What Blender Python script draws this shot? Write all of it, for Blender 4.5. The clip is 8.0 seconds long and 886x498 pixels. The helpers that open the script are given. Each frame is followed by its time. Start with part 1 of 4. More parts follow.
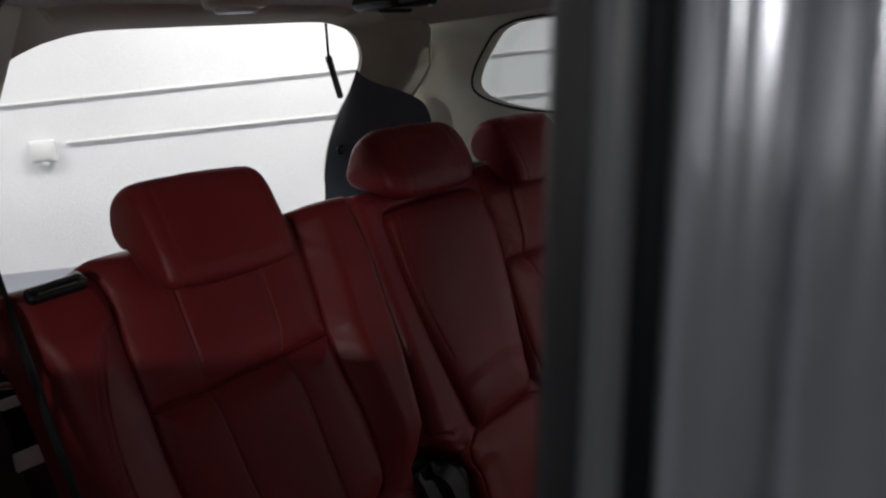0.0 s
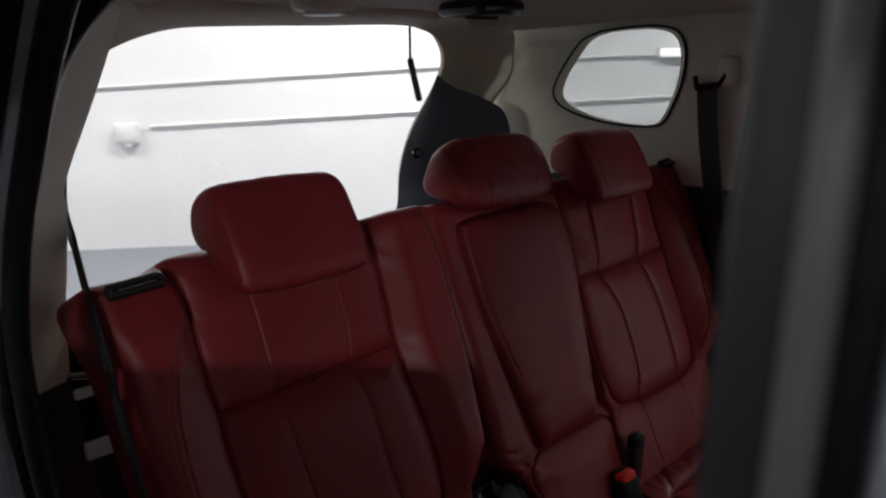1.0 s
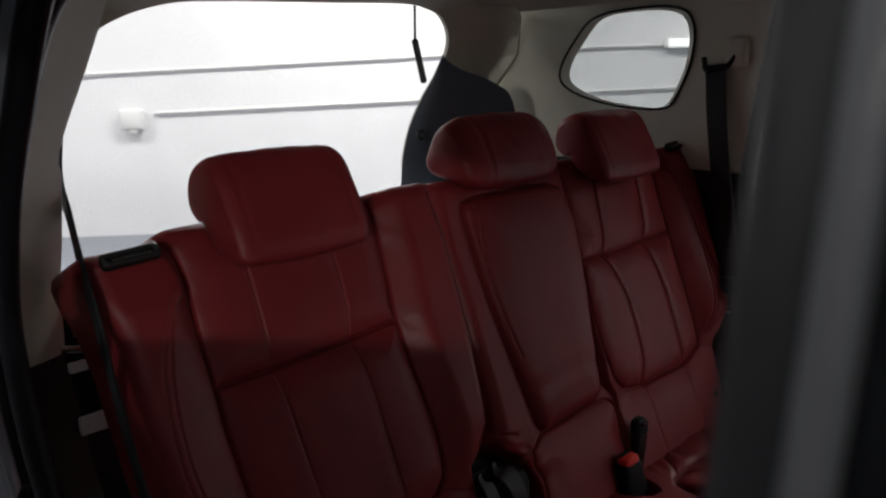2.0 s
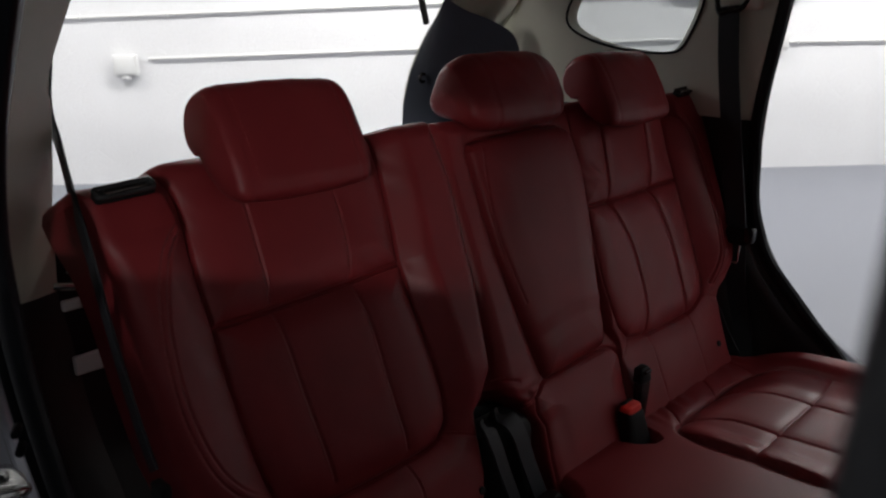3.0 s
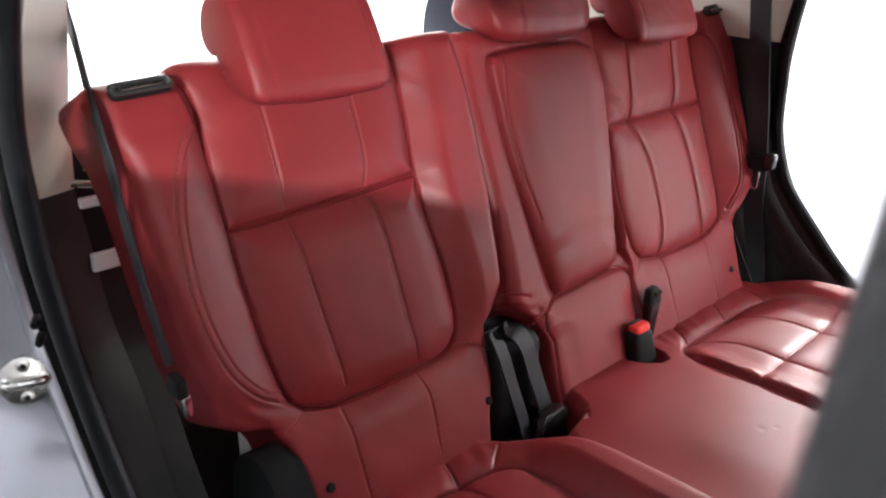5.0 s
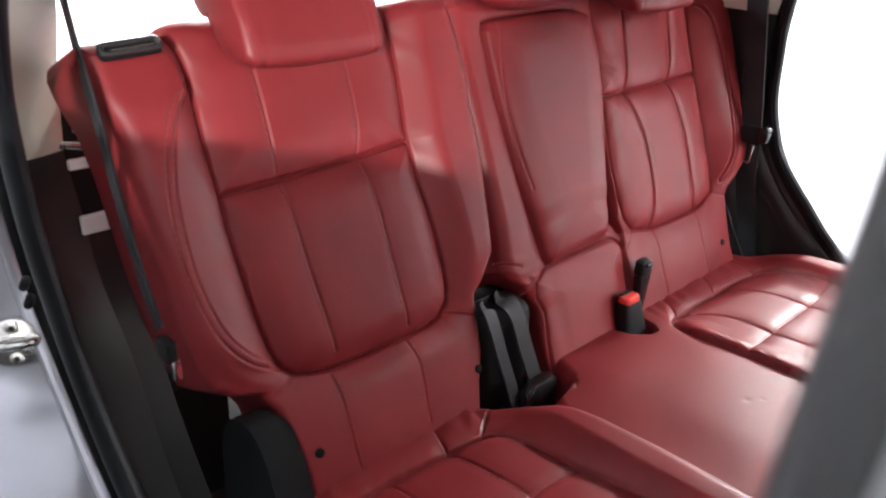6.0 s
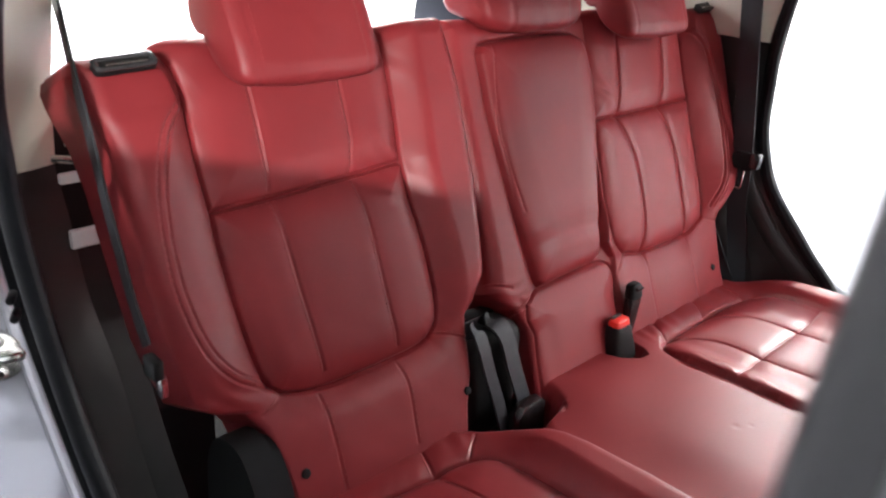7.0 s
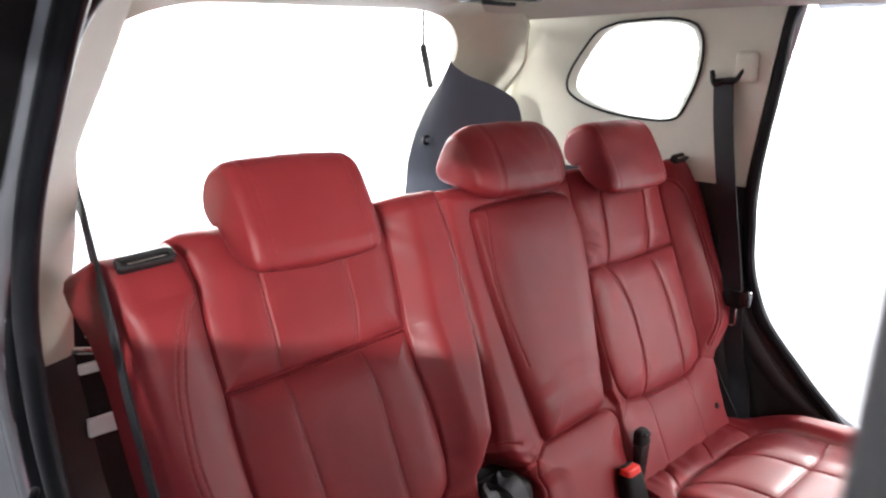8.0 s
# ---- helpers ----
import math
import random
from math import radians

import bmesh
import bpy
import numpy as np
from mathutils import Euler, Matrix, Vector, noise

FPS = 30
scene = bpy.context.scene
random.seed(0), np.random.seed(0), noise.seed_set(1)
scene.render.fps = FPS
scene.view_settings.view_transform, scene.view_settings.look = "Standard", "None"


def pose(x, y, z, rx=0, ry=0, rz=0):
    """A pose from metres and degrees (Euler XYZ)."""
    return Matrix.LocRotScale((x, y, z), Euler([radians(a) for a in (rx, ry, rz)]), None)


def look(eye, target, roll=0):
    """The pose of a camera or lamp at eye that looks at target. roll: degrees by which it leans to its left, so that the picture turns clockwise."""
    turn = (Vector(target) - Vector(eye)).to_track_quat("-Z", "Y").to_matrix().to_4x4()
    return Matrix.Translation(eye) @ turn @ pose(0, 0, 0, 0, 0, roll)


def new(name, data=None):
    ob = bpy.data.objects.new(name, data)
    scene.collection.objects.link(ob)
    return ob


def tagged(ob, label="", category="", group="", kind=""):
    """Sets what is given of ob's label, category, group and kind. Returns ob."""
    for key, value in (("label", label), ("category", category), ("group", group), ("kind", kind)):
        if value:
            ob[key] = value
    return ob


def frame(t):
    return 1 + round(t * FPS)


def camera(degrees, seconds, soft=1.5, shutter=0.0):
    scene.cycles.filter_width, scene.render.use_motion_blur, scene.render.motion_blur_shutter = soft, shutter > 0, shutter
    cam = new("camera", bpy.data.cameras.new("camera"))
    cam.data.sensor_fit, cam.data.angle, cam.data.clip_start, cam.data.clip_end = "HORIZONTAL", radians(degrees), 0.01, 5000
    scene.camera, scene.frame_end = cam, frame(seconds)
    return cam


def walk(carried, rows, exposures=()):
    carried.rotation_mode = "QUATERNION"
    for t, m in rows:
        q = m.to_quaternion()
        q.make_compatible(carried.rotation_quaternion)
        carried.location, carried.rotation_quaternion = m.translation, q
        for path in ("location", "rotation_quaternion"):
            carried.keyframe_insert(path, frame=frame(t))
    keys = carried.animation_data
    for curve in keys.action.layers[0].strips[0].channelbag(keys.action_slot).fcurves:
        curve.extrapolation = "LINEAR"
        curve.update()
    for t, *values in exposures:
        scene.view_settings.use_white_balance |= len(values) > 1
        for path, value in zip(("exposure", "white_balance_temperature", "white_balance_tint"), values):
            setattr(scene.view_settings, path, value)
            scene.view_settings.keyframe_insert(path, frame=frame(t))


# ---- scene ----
cam = camera(58.1, 8.0, soft=2.2)
PATH = [
    (0, (-1.033, -0.68, 1.522), (0.465, 0.56, 1.055), -3.8),
    (0.5, (-1.0224, -0.6629, 1.532), (-0.1151, 0.2124, 1.2148), -2.9),
    (1, (-1.023, -0.651, 1.542), (0.368, 0.708, 1.078), -1.3),
    (1.5, (-1.02, -0.645, 1.534), (0.366, 0.714, 1.052), -1.3),
    (2.8, (-0.997, -0.623, 1.49), (0.367, 0.756, 1.002), 0.1),
    (3, (-0.998, -0.615, 1.488), (0.366, 0.723, 0.895), -0.1),
    (3.5, (-1.002, -0.619, 1.475), (0.297, 0.717, 0.749), -0.8),
    (4, (-1.0, -0.621, 1.478), (0.273, 0.717, 0.711), 0.2),
    (4.5, (-1.0, -0.619, 1.477), (0.281, 0.711, 0.708), 1.0),
    (6, (-0.999, -0.617, 1.472), (0.288, 0.659, 0.626), 2.8),
    (6.5, (-1.0, -0.618, 1.47), (0.279, 0.648, 0.597), 3.3),
    (7, (-0.997, -0.615, 1.475), (0.317, 0.661, 0.671), 4.1),
    (7.5, (-0.996, -0.618, 1.479), (0.38, 0.686, 0.842), 3.1),
    (8, (-1.027, -0.624, 1.526), (0.365, 0.73, 1.046), 0.6),
]
cam.data.dof.use_dof, cam.data.dof.focus_distance, cam.data.dof.aperture_fstop = True, 1.40, 8.0
EXPOSURES = [(0.0, -2.96), (0.6, -2.81), (1.2, -2.76), (3.0, -2.76), (3.45, -2.71), (3.7, -1.73), (4.0, -0.68), (4.3, -0.33), (4.6, 0.07), (5.2, 0.32), (6.0, 0.42), (7.5, 0.47), (8.0, 0.34)]
walk(cam, [(t, look(eye, target, roll)) for t, eye, target, roll in PATH], EXPOSURES)

# ---- world and light ----
world = bpy.data.worlds.new("world")
scene.world = world
world.use_nodes = True
world.node_tree.nodes["Background"].inputs[0].default_value = (0.9, 0.95, 1.0, 1)
world.node_tree.nodes["Background"].inputs[1].default_value = 0.05


# unseen lamps invented to light walls, pillar and seats: along, towards the wall, watts
LAMPS = [(-4.5, 4.2, 800), (0.0, 4.2, 950), (4.5, 4.2, 950), (-4.5, -7.5, 280), (1.5, -6.0, 110), (6.0, -7.5, 60), (5.5, -2.0, 380), (-7.6, -3.4, 2100)]
# watts of the invented key lamp behind the seat's shadow line
KEY = 1850


# ---- materials ----
def material(name, colour, rough=0.5, metal=0.0, grain=0.0, size=300.0, mottle=0.0, patch=8.0, coat=0.0, rough_var=0.0,
             kind="noise", specular=0.5):
    """A surface with fine relief (grain, at size cells a metre) and mottling of the colour and gloss at two scales."""
    m = bpy.data.materials.new(name)
    m.use_nodes = True
    nt = m.node_tree
    b = nt.nodes["Principled BSDF"]
    b.inputs["Base Color"].default_value = (*colour, 1)
    b.inputs["Roughness"].default_value = rough
    b.inputs["Metallic"].default_value = metal
    b.inputs["Coat Weight"].default_value = coat
    b.inputs["Specular IOR Level"].default_value = specular
    tc = nt.nodes.new("ShaderNodeTexCoord")
    if mottle or rough_var:
        big = nt.nodes.new("ShaderNodeTexNoise")
        big.inputs["Scale"].default_value = patch
        big.inputs["Detail"].default_value = 6
        nt.links.new(tc.outputs["Object"], big.inputs["Vector"])
        if mottle:
            ramp = nt.nodes.new("ShaderNodeMapRange")
            ramp.inputs["From Min"].default_value, ramp.inputs["From Max"].default_value = 0.3, 0.7
            ramp.inputs["To Min"].default_value, ramp.inputs["To Max"].default_value = 1 - mottle, 1 + mottle
            mul = nt.nodes.new("ShaderNodeVectorMath")
            mul.operation = "SCALE"
            mul.inputs[0].default_value = colour
            nt.links.new(big.outputs["Fac"], ramp.inputs["Value"])
            nt.links.new(ramp.outputs["Result"], mul.inputs["Scale"])
            nt.links.new(mul.outputs["Vector"], b.inputs["Base Color"])
        if rough_var:
            rr = nt.nodes.new("ShaderNodeMapRange")
            rr.inputs["From Min"].default_value, rr.inputs["From Max"].default_value = 0.3, 0.7
            rr.inputs["To Min"].default_value, rr.inputs["To Max"].default_value = rough - rough_var, rough + rough_var
            nt.links.new(big.outputs["Fac"], rr.inputs["Value"])
            nt.links.new(rr.outputs["Result"], b.inputs["Roughness"])
    if grain:
        if kind == "voronoi":
            tex = nt.nodes.new("ShaderNodeTexVoronoi")
            tex.feature = "SMOOTH_F1"
            out = tex.outputs["Distance"]
        else:
            tex = nt.nodes.new("ShaderNodeTexNoise")
            tex.inputs["Detail"].default_value = 4
            out = tex.outputs["Fac"]
        tex.inputs["Scale"].default_value = size
        nt.links.new(tc.outputs["Object"], tex.inputs["Vector"])
        bump = nt.nodes.new("ShaderNodeBump")
        bump.inputs["Strength"].default_value = grain
        bump.inputs["Distance"].default_value = 0.6 / size
        nt.links.new(out, bump.inputs["Height"])
        nt.links.new(bump.outputs["Normal"], b.inputs["Normal"])
    return m


def glow(name, colour, strength):
    m = bpy.data.materials.new(name)
    m.use_nodes = True
    b = m.node_tree.nodes["Principled BSDF"]
    b.inputs["Base Color"].default_value = (*colour, 1)
    b.inputs["Emission Color"].default_value = (*colour, 1)
    b.inputs["Emission Strength"].default_value = strength
    return m


LEATHER = material("red leather", (0.228, 0.0245, 0.0285), 0.40, grain=0.10, size=1000, mottle=0.08, patch=9, rough_var=0.05, kind="voronoi", specular=0.25)
THREAD = material("red thread", (0.27, 0.036, 0.038), 0.7)
BEIGE = material("beige trim plastic", (0.66, 0.655, 0.555), 0.55, grain=0.2, size=700, mottle=0.05)
HEADLINER = material("headliner cloth", (0.45, 0.42, 0.37), 0.9, grain=0.5, size=900, mottle=0.05)
BLACK = material("black trim plastic", (0.010, 0.0105, 0.0112), 0.58, specular=0.16, grain=0.3, size=600, mottle=0.2)
RUBBER = material("black rubber seal", (0.005, 0.0055, 0.0075), 0.42, specular=0.2, grain=0.15, size=400, mottle=0.2)
FLANGE = material("grey sealer", (0.12, 0.123, 0.13), 0.32, mottle=0.1, grain=0.1, size=300)
EDGETRIM = material("dark grey pillar trim", (0.018, 0.018, 0.020), 0.42, grain=0.1, size=500, mottle=0.1, specular=0.3)
GLOSSY = material("glossy black plastic", (0.014, 0.014, 0.015), 0.18, mottle=0.1)
SIDETRIM = material("charcoal side trim plastic", (0.022, 0.022, 0.0225), 0.45, grain=0.3, size=600, mottle=0.12, specular=0.4)
RIM = material("satin black plastic", (0.03, 0.03, 0.032), 0.22, mottle=0.1)
NAVY = material("dark grey trim plastic", (0.03, 0.035, 0.05), 0.5, grain=0.3, size=500, mottle=0.1)
PAINT = material("grey metallic paint", (0.36, 0.37, 0.41), 0.20, metal=0.5, grain=0.05, size=1500, mottle=0.05, coat=1.0)
WEBBING = material("belt webbing", (0.012, 0.0135, 0.018), 0.6, grain=0.6, size=900, mottle=0.1)
STEEL = material("zinc plated steel", (0.62, 0.61, 0.58), 0.25, metal=1.0, grain=0.15, size=200, rough_var=0.08)
CHROME = material("chrome", (0.7, 0.7, 0.72), 0.12, metal=1.0)
RED = material("red plastic", (0.75, 0.03, 0.02), 0.35)
CARPET = material("dark carpet", (0.02, 0.02, 0.021), 0.95, grain=0.8, size=500, mottle=0.2)
WALLPAINT = material("white wall paint", (0.80, 0.80, 0.81), 0.7, grain=0.3, size=60, mottle=0.03, patch=1.5)
FLOORPAINT = material("grey floor paint", (0.185, 0.195, 0.225), 0.40, grain=0.15, size=90, mottle=0.04, patch=1.2, rough_var=0.03)
WHITE = material("white plastic", (0.75, 0.75, 0.74), 0.4, mottle=0.02)
# for the added light blockers, kept dark to cut bounce
BLOCKERGREY = material("grey blocker paint", (0.12, 0.122, 0.126), 0.7, grain=0.3, size=60, mottle=0.04, patch=1.5)
LAMP = glow("lamp diffuser", (1.0, 0.99, 0.97), 8.0)


def glass_material(name, tint, rough=0.0):
    m = bpy.data.materials.new(name)
    m.use_nodes = True
    b = m.node_tree.nodes["Principled BSDF"]
    b.inputs["Base Color"].default_value = (*tint, 1)
    b.inputs["Transmission Weight"].default_value = 1.0
    b.inputs["Roughness"].default_value = rough
    b.inputs["IOR"].default_value = 1.45
    return m


def add_blocks(m, wide, high):
    nt = m.node_tree
    tc = nt.nodes.new("ShaderNodeTexCoord")
    sep = nt.nodes.new("ShaderNodeMapping")
    sep.inputs["Rotation"].default_value = (radians(90), 0, radians(39.3))
    brick = nt.nodes.new("ShaderNodeTexBrick")
    brick.inputs["Scale"].default_value = 1.0
    brick.inputs["Brick Width"].default_value = wide
    brick.inputs["Row Height"].default_value = high
    brick.inputs["Mortar Size"].default_value = 0.006
    brick.inputs["Color1"].default_value = (1, 1, 1, 1)
    brick.inputs["Color2"].default_value = (0.95, 0.95, 0.95, 1)
    brick.inputs["Mortar"].default_value = (0, 0, 0, 1)
    bump = nt.nodes.new("ShaderNodeBump")
    bump.inputs["Strength"].default_value = 0.35
    bump.inputs["Distance"].default_value = 0.004
    b = nt.nodes["Principled BSDF"]
    old = b.inputs["Normal"].links[0].from_socket
    nt.links.new(tc.outputs["Object"], sep.inputs["Vector"])
    nt.links.new(sep.outputs["Vector"], brick.inputs["Vector"])
    nt.links.new(brick.outputs["Color"], bump.inputs["Height"])
    nt.links.new(old, bump.inputs["Normal"])
    nt.links.new(bump.outputs["Normal"], b.inputs["Normal"])


add_blocks(WALLPAINT, 0.44, 0.215)
GLASS = glass_material("tinted glass", (0.50, 0.52, 0.52))


DARKGLASS = glass_material("dark tinted glass", (0.12, 0.125, 0.125))


# ---- building helpers ----
def mesh_object(name, verts, faces, mat, parent=None, label="", smooth=True, sharp=None):
    me = bpy.data.meshes.new(name)
    me.from_pydata([tuple(v) for v in verts], [], [tuple(f) for f in faces])
    me.materials.append(mat)
    me.update()
    if smooth:
        me.shade_smooth()
        if sharp:
            me.set_sharp_from_angle(angle=radians(sharp))
    ob = new(name, me)
    if parent:
        ob.parent = parent
    if label:
        tagged(ob, label)
    return ob


def part(name, bm, mat, parent=None, label="", sharp=35):
    me = bpy.data.meshes.new(name)
    bmesh.ops.recalc_face_normals(bm, faces=bm.faces)
    bm.to_mesh(me)
    bm.free()
    me.materials.append(mat)
    me.shade_smooth()
    me.set_sharp_from_angle(angle=radians(sharp))
    ob = new(name, me)
    if parent:
        ob.parent = parent
    if label:
        tagged(ob, label)
    return ob


def thing(name, label, category, group="", kind="", at=(0, 0, 0)):
    ob = new(name)
    ob.empty_display_size = 0.05
    return tagged(ob, label, category, group, kind)


def box(lo, hi, bevel=0.0, segments=3, m=None):
    bm = bmesh.new()
    bmesh.ops.create_cube(bm, size=1)
    c = [(a + b) / 2 for a, b in zip(lo, hi)]
    s = [abs(b - a) for a, b in zip(lo, hi)]
    bmesh.ops.scale(bm, vec=s, verts=bm.verts)
    if bevel:
        bmesh.ops.bevel(bm, geom=list(bm.edges), offset=bevel, segments=segments, profile=0.5, affect="EDGES", clamp_overlap=True)
    bmesh.ops.translate(bm, vec=c, verts=bm.verts)
    if m:
        bmesh.ops.transform(bm, matrix=m, verts=bm.verts)
    return bm


def cylinder(a, b, r, r2=None, n=16, bevel=0.0):
    a, b = Vector(a), Vector(b)
    bm = bmesh.new()
    bmesh.ops.create_cone(bm, cap_ends=True, segments=n, radius1=r, radius2=r if r2 is None else r2, depth=(b - a).length)
    if bevel:
        rims = [e for e in bm.edges if abs(e.verts[0].co.z - e.verts[1].co.z) < 1e-6]
        bmesh.ops.bevel(bm, geom=rims, offset=bevel, segments=2, profile=0.5, affect="EDGES")
    q = (b - a).to_track_quat("Z", "Y").to_matrix().to_4x4()
    bmesh.ops.transform(bm, matrix=Matrix.Translation((a + b) / 2) @ q, verts=bm.verts)
    return bm


def smooth_line(points, n=8):
    """A Catmull-Rom line through the points, n steps to a span."""
    p = [Vector(q) for q in points]
    p = [2 * p[0] - p[1]] + p + [2 * p[-1] - p[-2]]
    out = []
    for i in range(1, len(p) - 2):
        for k in range(n):
            t = k / n
            a, b, c, d = p[i - 1:i + 3]
            out.append(0.5 * ((2 * b) + (c - a) * t + (2 * a - 5 * b + 4 * c - d) * t * t + (3 * b - a - 3 * c + d) * t ** 3))
    out.append(p[-2])
    return out


def sweep(points, profile, up=(0, 0, 1), closed_profile=True, caps=True):
    """A profile [(side, up)] carried along a line. side = along x up."""
    pts = [Vector(p) for p in points]
    verts, faces, n = [], [], len(profile)
    for i, p in enumerate(pts):
        d = (pts[min(i + 1, len(pts) - 1)] - pts[max(i - 1, 0)]).normalized()
        side = d.cross(Vector(up)).normalized()
        u = side.cross(d).normalized()
        verts += [p + side * a + u * b for a, b in profile]
    last = n if closed_profile else n - 1
    for i in range(len(pts) - 1):
        for k in range(last):
            j = (k + 1) % n
            faces.append((i * n + k, i * n + j, (i + 1) * n + j, (i + 1) * n + k))
    if caps and closed_profile:
        faces.append(tuple(range(n))[::-1])
        faces.append(tuple(range((len(pts) - 1) * n, len(pts) * n)))
    bm = bmesh.new()
    vs = [bm.verts.new(v) for v in verts]
    for f in faces:
        bm.faces.new([vs[i] for i in f])
    return bm


def ring(r, n=10, sx=1.0, sy=1.0):
    return [(r * sx * math.cos(2 * math.pi * k / n), r * sy * math.sin(2 * math.pi * k / n)) for k in range(n)]


def slab(outline, axis, lo, hi, holes=(), bevel=0.0):
    """A plate: an outline in the two other axes, between lo and hi along the axis, with holes through it."""
    bm = bmesh.new()
    order = {"x": lambda a, b, c: (c, a, b), "y": lambda a, b, c: (a, c, b), "z": lambda a, b, c: (a, b, c)}[axis]
    edges = []
    for loop in (outline, *holes):
        vs = [bm.verts.new(order(a, b, lo)) for a, b in loop]
        edges += [bm.edges.new((vs[i], vs[(i + 1) % len(vs)])) for i in range(len(vs))]
    bmesh.ops.triangle_fill(bm, use_beauty=True, use_dissolve=False, edges=edges)
    made = bmesh.ops.extrude_face_region(bm, geom=list(bm.faces))
    shift = order(0, 0, hi - lo)
    bmesh.ops.translate(bm, vec=shift, verts=[v for v in made["geom"] if isinstance(v, bmesh.types.BMVert)])
    return bm


def moved(bm, m):
    bmesh.ops.transform(bm, matrix=m, verts=bm.verts)
    return bm


def loft(a, b, nb=8, bulge=0.0, out=(0, 0, 0)):
    """A sheet between two lines of the same number of points, bulging by the vector out in its middle."""
    verts, faces, n = [], [], len(a)
    for k in range(nb + 1):
        t = k / nb
        for p, q in zip(a, b):
            v = Vector(p).lerp(Vector(q), t) + Vector(out) * (4 * t * (1 - t))
            verts.append(v)
    for k in range(nb):
        for i in range(n - 1):
            faces.append((k * n + i, k * n + i + 1, (k + 1) * n + i + 1, (k + 1) * n + i))
    bm = bmesh.new()
    vs = [bm.verts.new(v) for v in verts]
    for f in faces:
        bm.faces.new([vs[i] for i in f])
    return bm


def thicken(bm, d):
    bmesh.ops.recalc_face_normals(bm, faces=bm.faces)
    bmesh.ops.solidify(bm, geom=list(bm.faces), thickness=d)
    return bm


# ---- upholstery: padded surfaces with sewn seams ----
def far_from(u, v, line):
    """The distance of each point of a grid to a polyline."""
    best = np.full(u.shape, 1e9)
    for (a, b), (c, d) in zip(line[:-1], line[1:]):
        du, dv = c - a, d - b
        pu, pv = u - a, v - b
        k = np.clip((pu * du + pv * dv) / (du * du + dv * dv + 1e-12), 0, 1)
        pu -= k * du
        pv -= k * dv
        np.minimum(best, pu * pu + pv * pv, out=best)
    return np.sqrt(best)


def inside(u, v, poly):
    hit = np.zeros(u.shape, bool)
    for (a, b), (c, d) in zip(poly, poly[1:] + poly[:1]):
        if b == d:
            continue
        hit ^= ((b > v) != (d > v)) & (u < (c - a) * (v - b) / (d - b) + a)
    return hit


def step(x, lo, hi):
    k = np.clip((x - lo) / (hi - lo), 0, 1)
    return k * k * (3 - 2 * k)


def rounded(poly, n=5):
    """A polygon with its corners cut round."""
    out = []
    m = len(poly)
    for i in range(m):
        a, b, c = (np.array(poly[j % m], float) for j in (i - 1, i, i + 1))
        ra = b + (a - b) * min(0.45, 0.02 / np.linalg.norm(a - b))
        rc = b + (c - b) * min(0.45, 0.02 / np.linalg.norm(c - b))
        for k in range(n + 1):
            t = k / n
            out.append(tuple((1 - t) ** 2 * ra + 2 * t * (1 - t) * b + t * t * rc))
    return out


def padded(parent, place, sides, v0, v1, nu, nv, height, regions, thick, radius, extra=None):
    """An upholstered body: a fine grid between sides (v, left, right), raised by height(u, v), rounded at its rim, closed behind.
    Each region (name, label, test) becomes a part."""
    sv, sl, sr = (np.array(c, float) for c in zip(*sides))
    a = 0.5 - 0.5 * np.cos(np.pi * np.linspace(0, 1, nu))
    a = 0.35 * a + 0.65 * np.linspace(0, 1, nu)
    b = 0.5 - 0.5 * np.cos(np.pi * np.linspace(0, 1, nv))
    b = 0.35 * b + 0.65 * np.linspace(0, 1, nv)
    v = v0 + (v1 - v0) * b[:, None] * np.ones((1, nu))
    left, right = np.interp(v, sv, sl), np.interp(v, sv, sr)
    u = left + (right - left) * a[None, :]
    d = np.minimum(np.minimum(u - left, right - u), np.minimum(v - v0, v1 - v))
    radius = radius(v) if callable(radius) else radius
    k = np.clip(1 - d / radius, 0, 1)
    h = height(u, v) - radius * (1 - np.sqrt(np.maximum(0, 1 - k * k)))
    top = place(u, v, h)
    back = place(u, v, np.full(u.shape, -thick))
    faces = []
    idx = np.arange(nu * nv).reshape(nv, nu)
    uc = (u[1:, 1:] + u[:-1, :-1]) / 2
    vc = (v[1:, 1:] + v[:-1, :-1]) / 2
    which = np.full(uc.shape, len(regions) - 1)
    for i in range(len(regions) - 2, -1, -1):
        which[regions[i][2](uc, vc)] = i
    quads = np.stack([idx[:-1, :-1], idx[:-1, 1:], idx[1:, 1:], idx[1:, :-1]], -1)
    P = np.stack(top, -1).reshape(-1, 3)
    G = np.stack(top, -1)
    N = np.cross(np.gradient(G, axis=1), np.gradient(G, axis=0)).reshape(-1, 3)
    N /= np.linalg.norm(N, axis=1)[:, None] + 1e-12
    up = np.stack(place(u, v, h + 0.01), -1).reshape(-1, 3) - P
    if (N * up).sum() < 0:
        N, quads = -N, quads[..., ::-1]
    for i, (name, label, _) in enumerate(regions):
        q = quads[which == i]
        if not len(q):
            continue
        used, inv = np.unique(q, return_inverse=True)
        ob = mesh_object(name, P[used], inv.reshape(q.shape), LEATHER, parent, label)
        ob.data.normals_split_custom_set_from_vertices(N[used].tolist())
    # the rim and the back
    rim = np.concatenate([idx[0, :], idx[1:, -1], idx[-1, -2::-1], idx[-2:0:-1, 0]])
    B = np.stack(back, -1).reshape(-1, 3)
    n = len(rim)
    verts = np.concatenate([P[rim], B[rim], B[rim].mean(0)[None]])
    fs = [(i, (i + 1) % n, n + (i + 1) % n, n + i) for i in range(n)] + [(n + i, n + (i + 1) % n, 2 * n) for i in range(n)]
    mesh_object("back_shell", verts, fs, LEATHER, parent, "", True, 50)


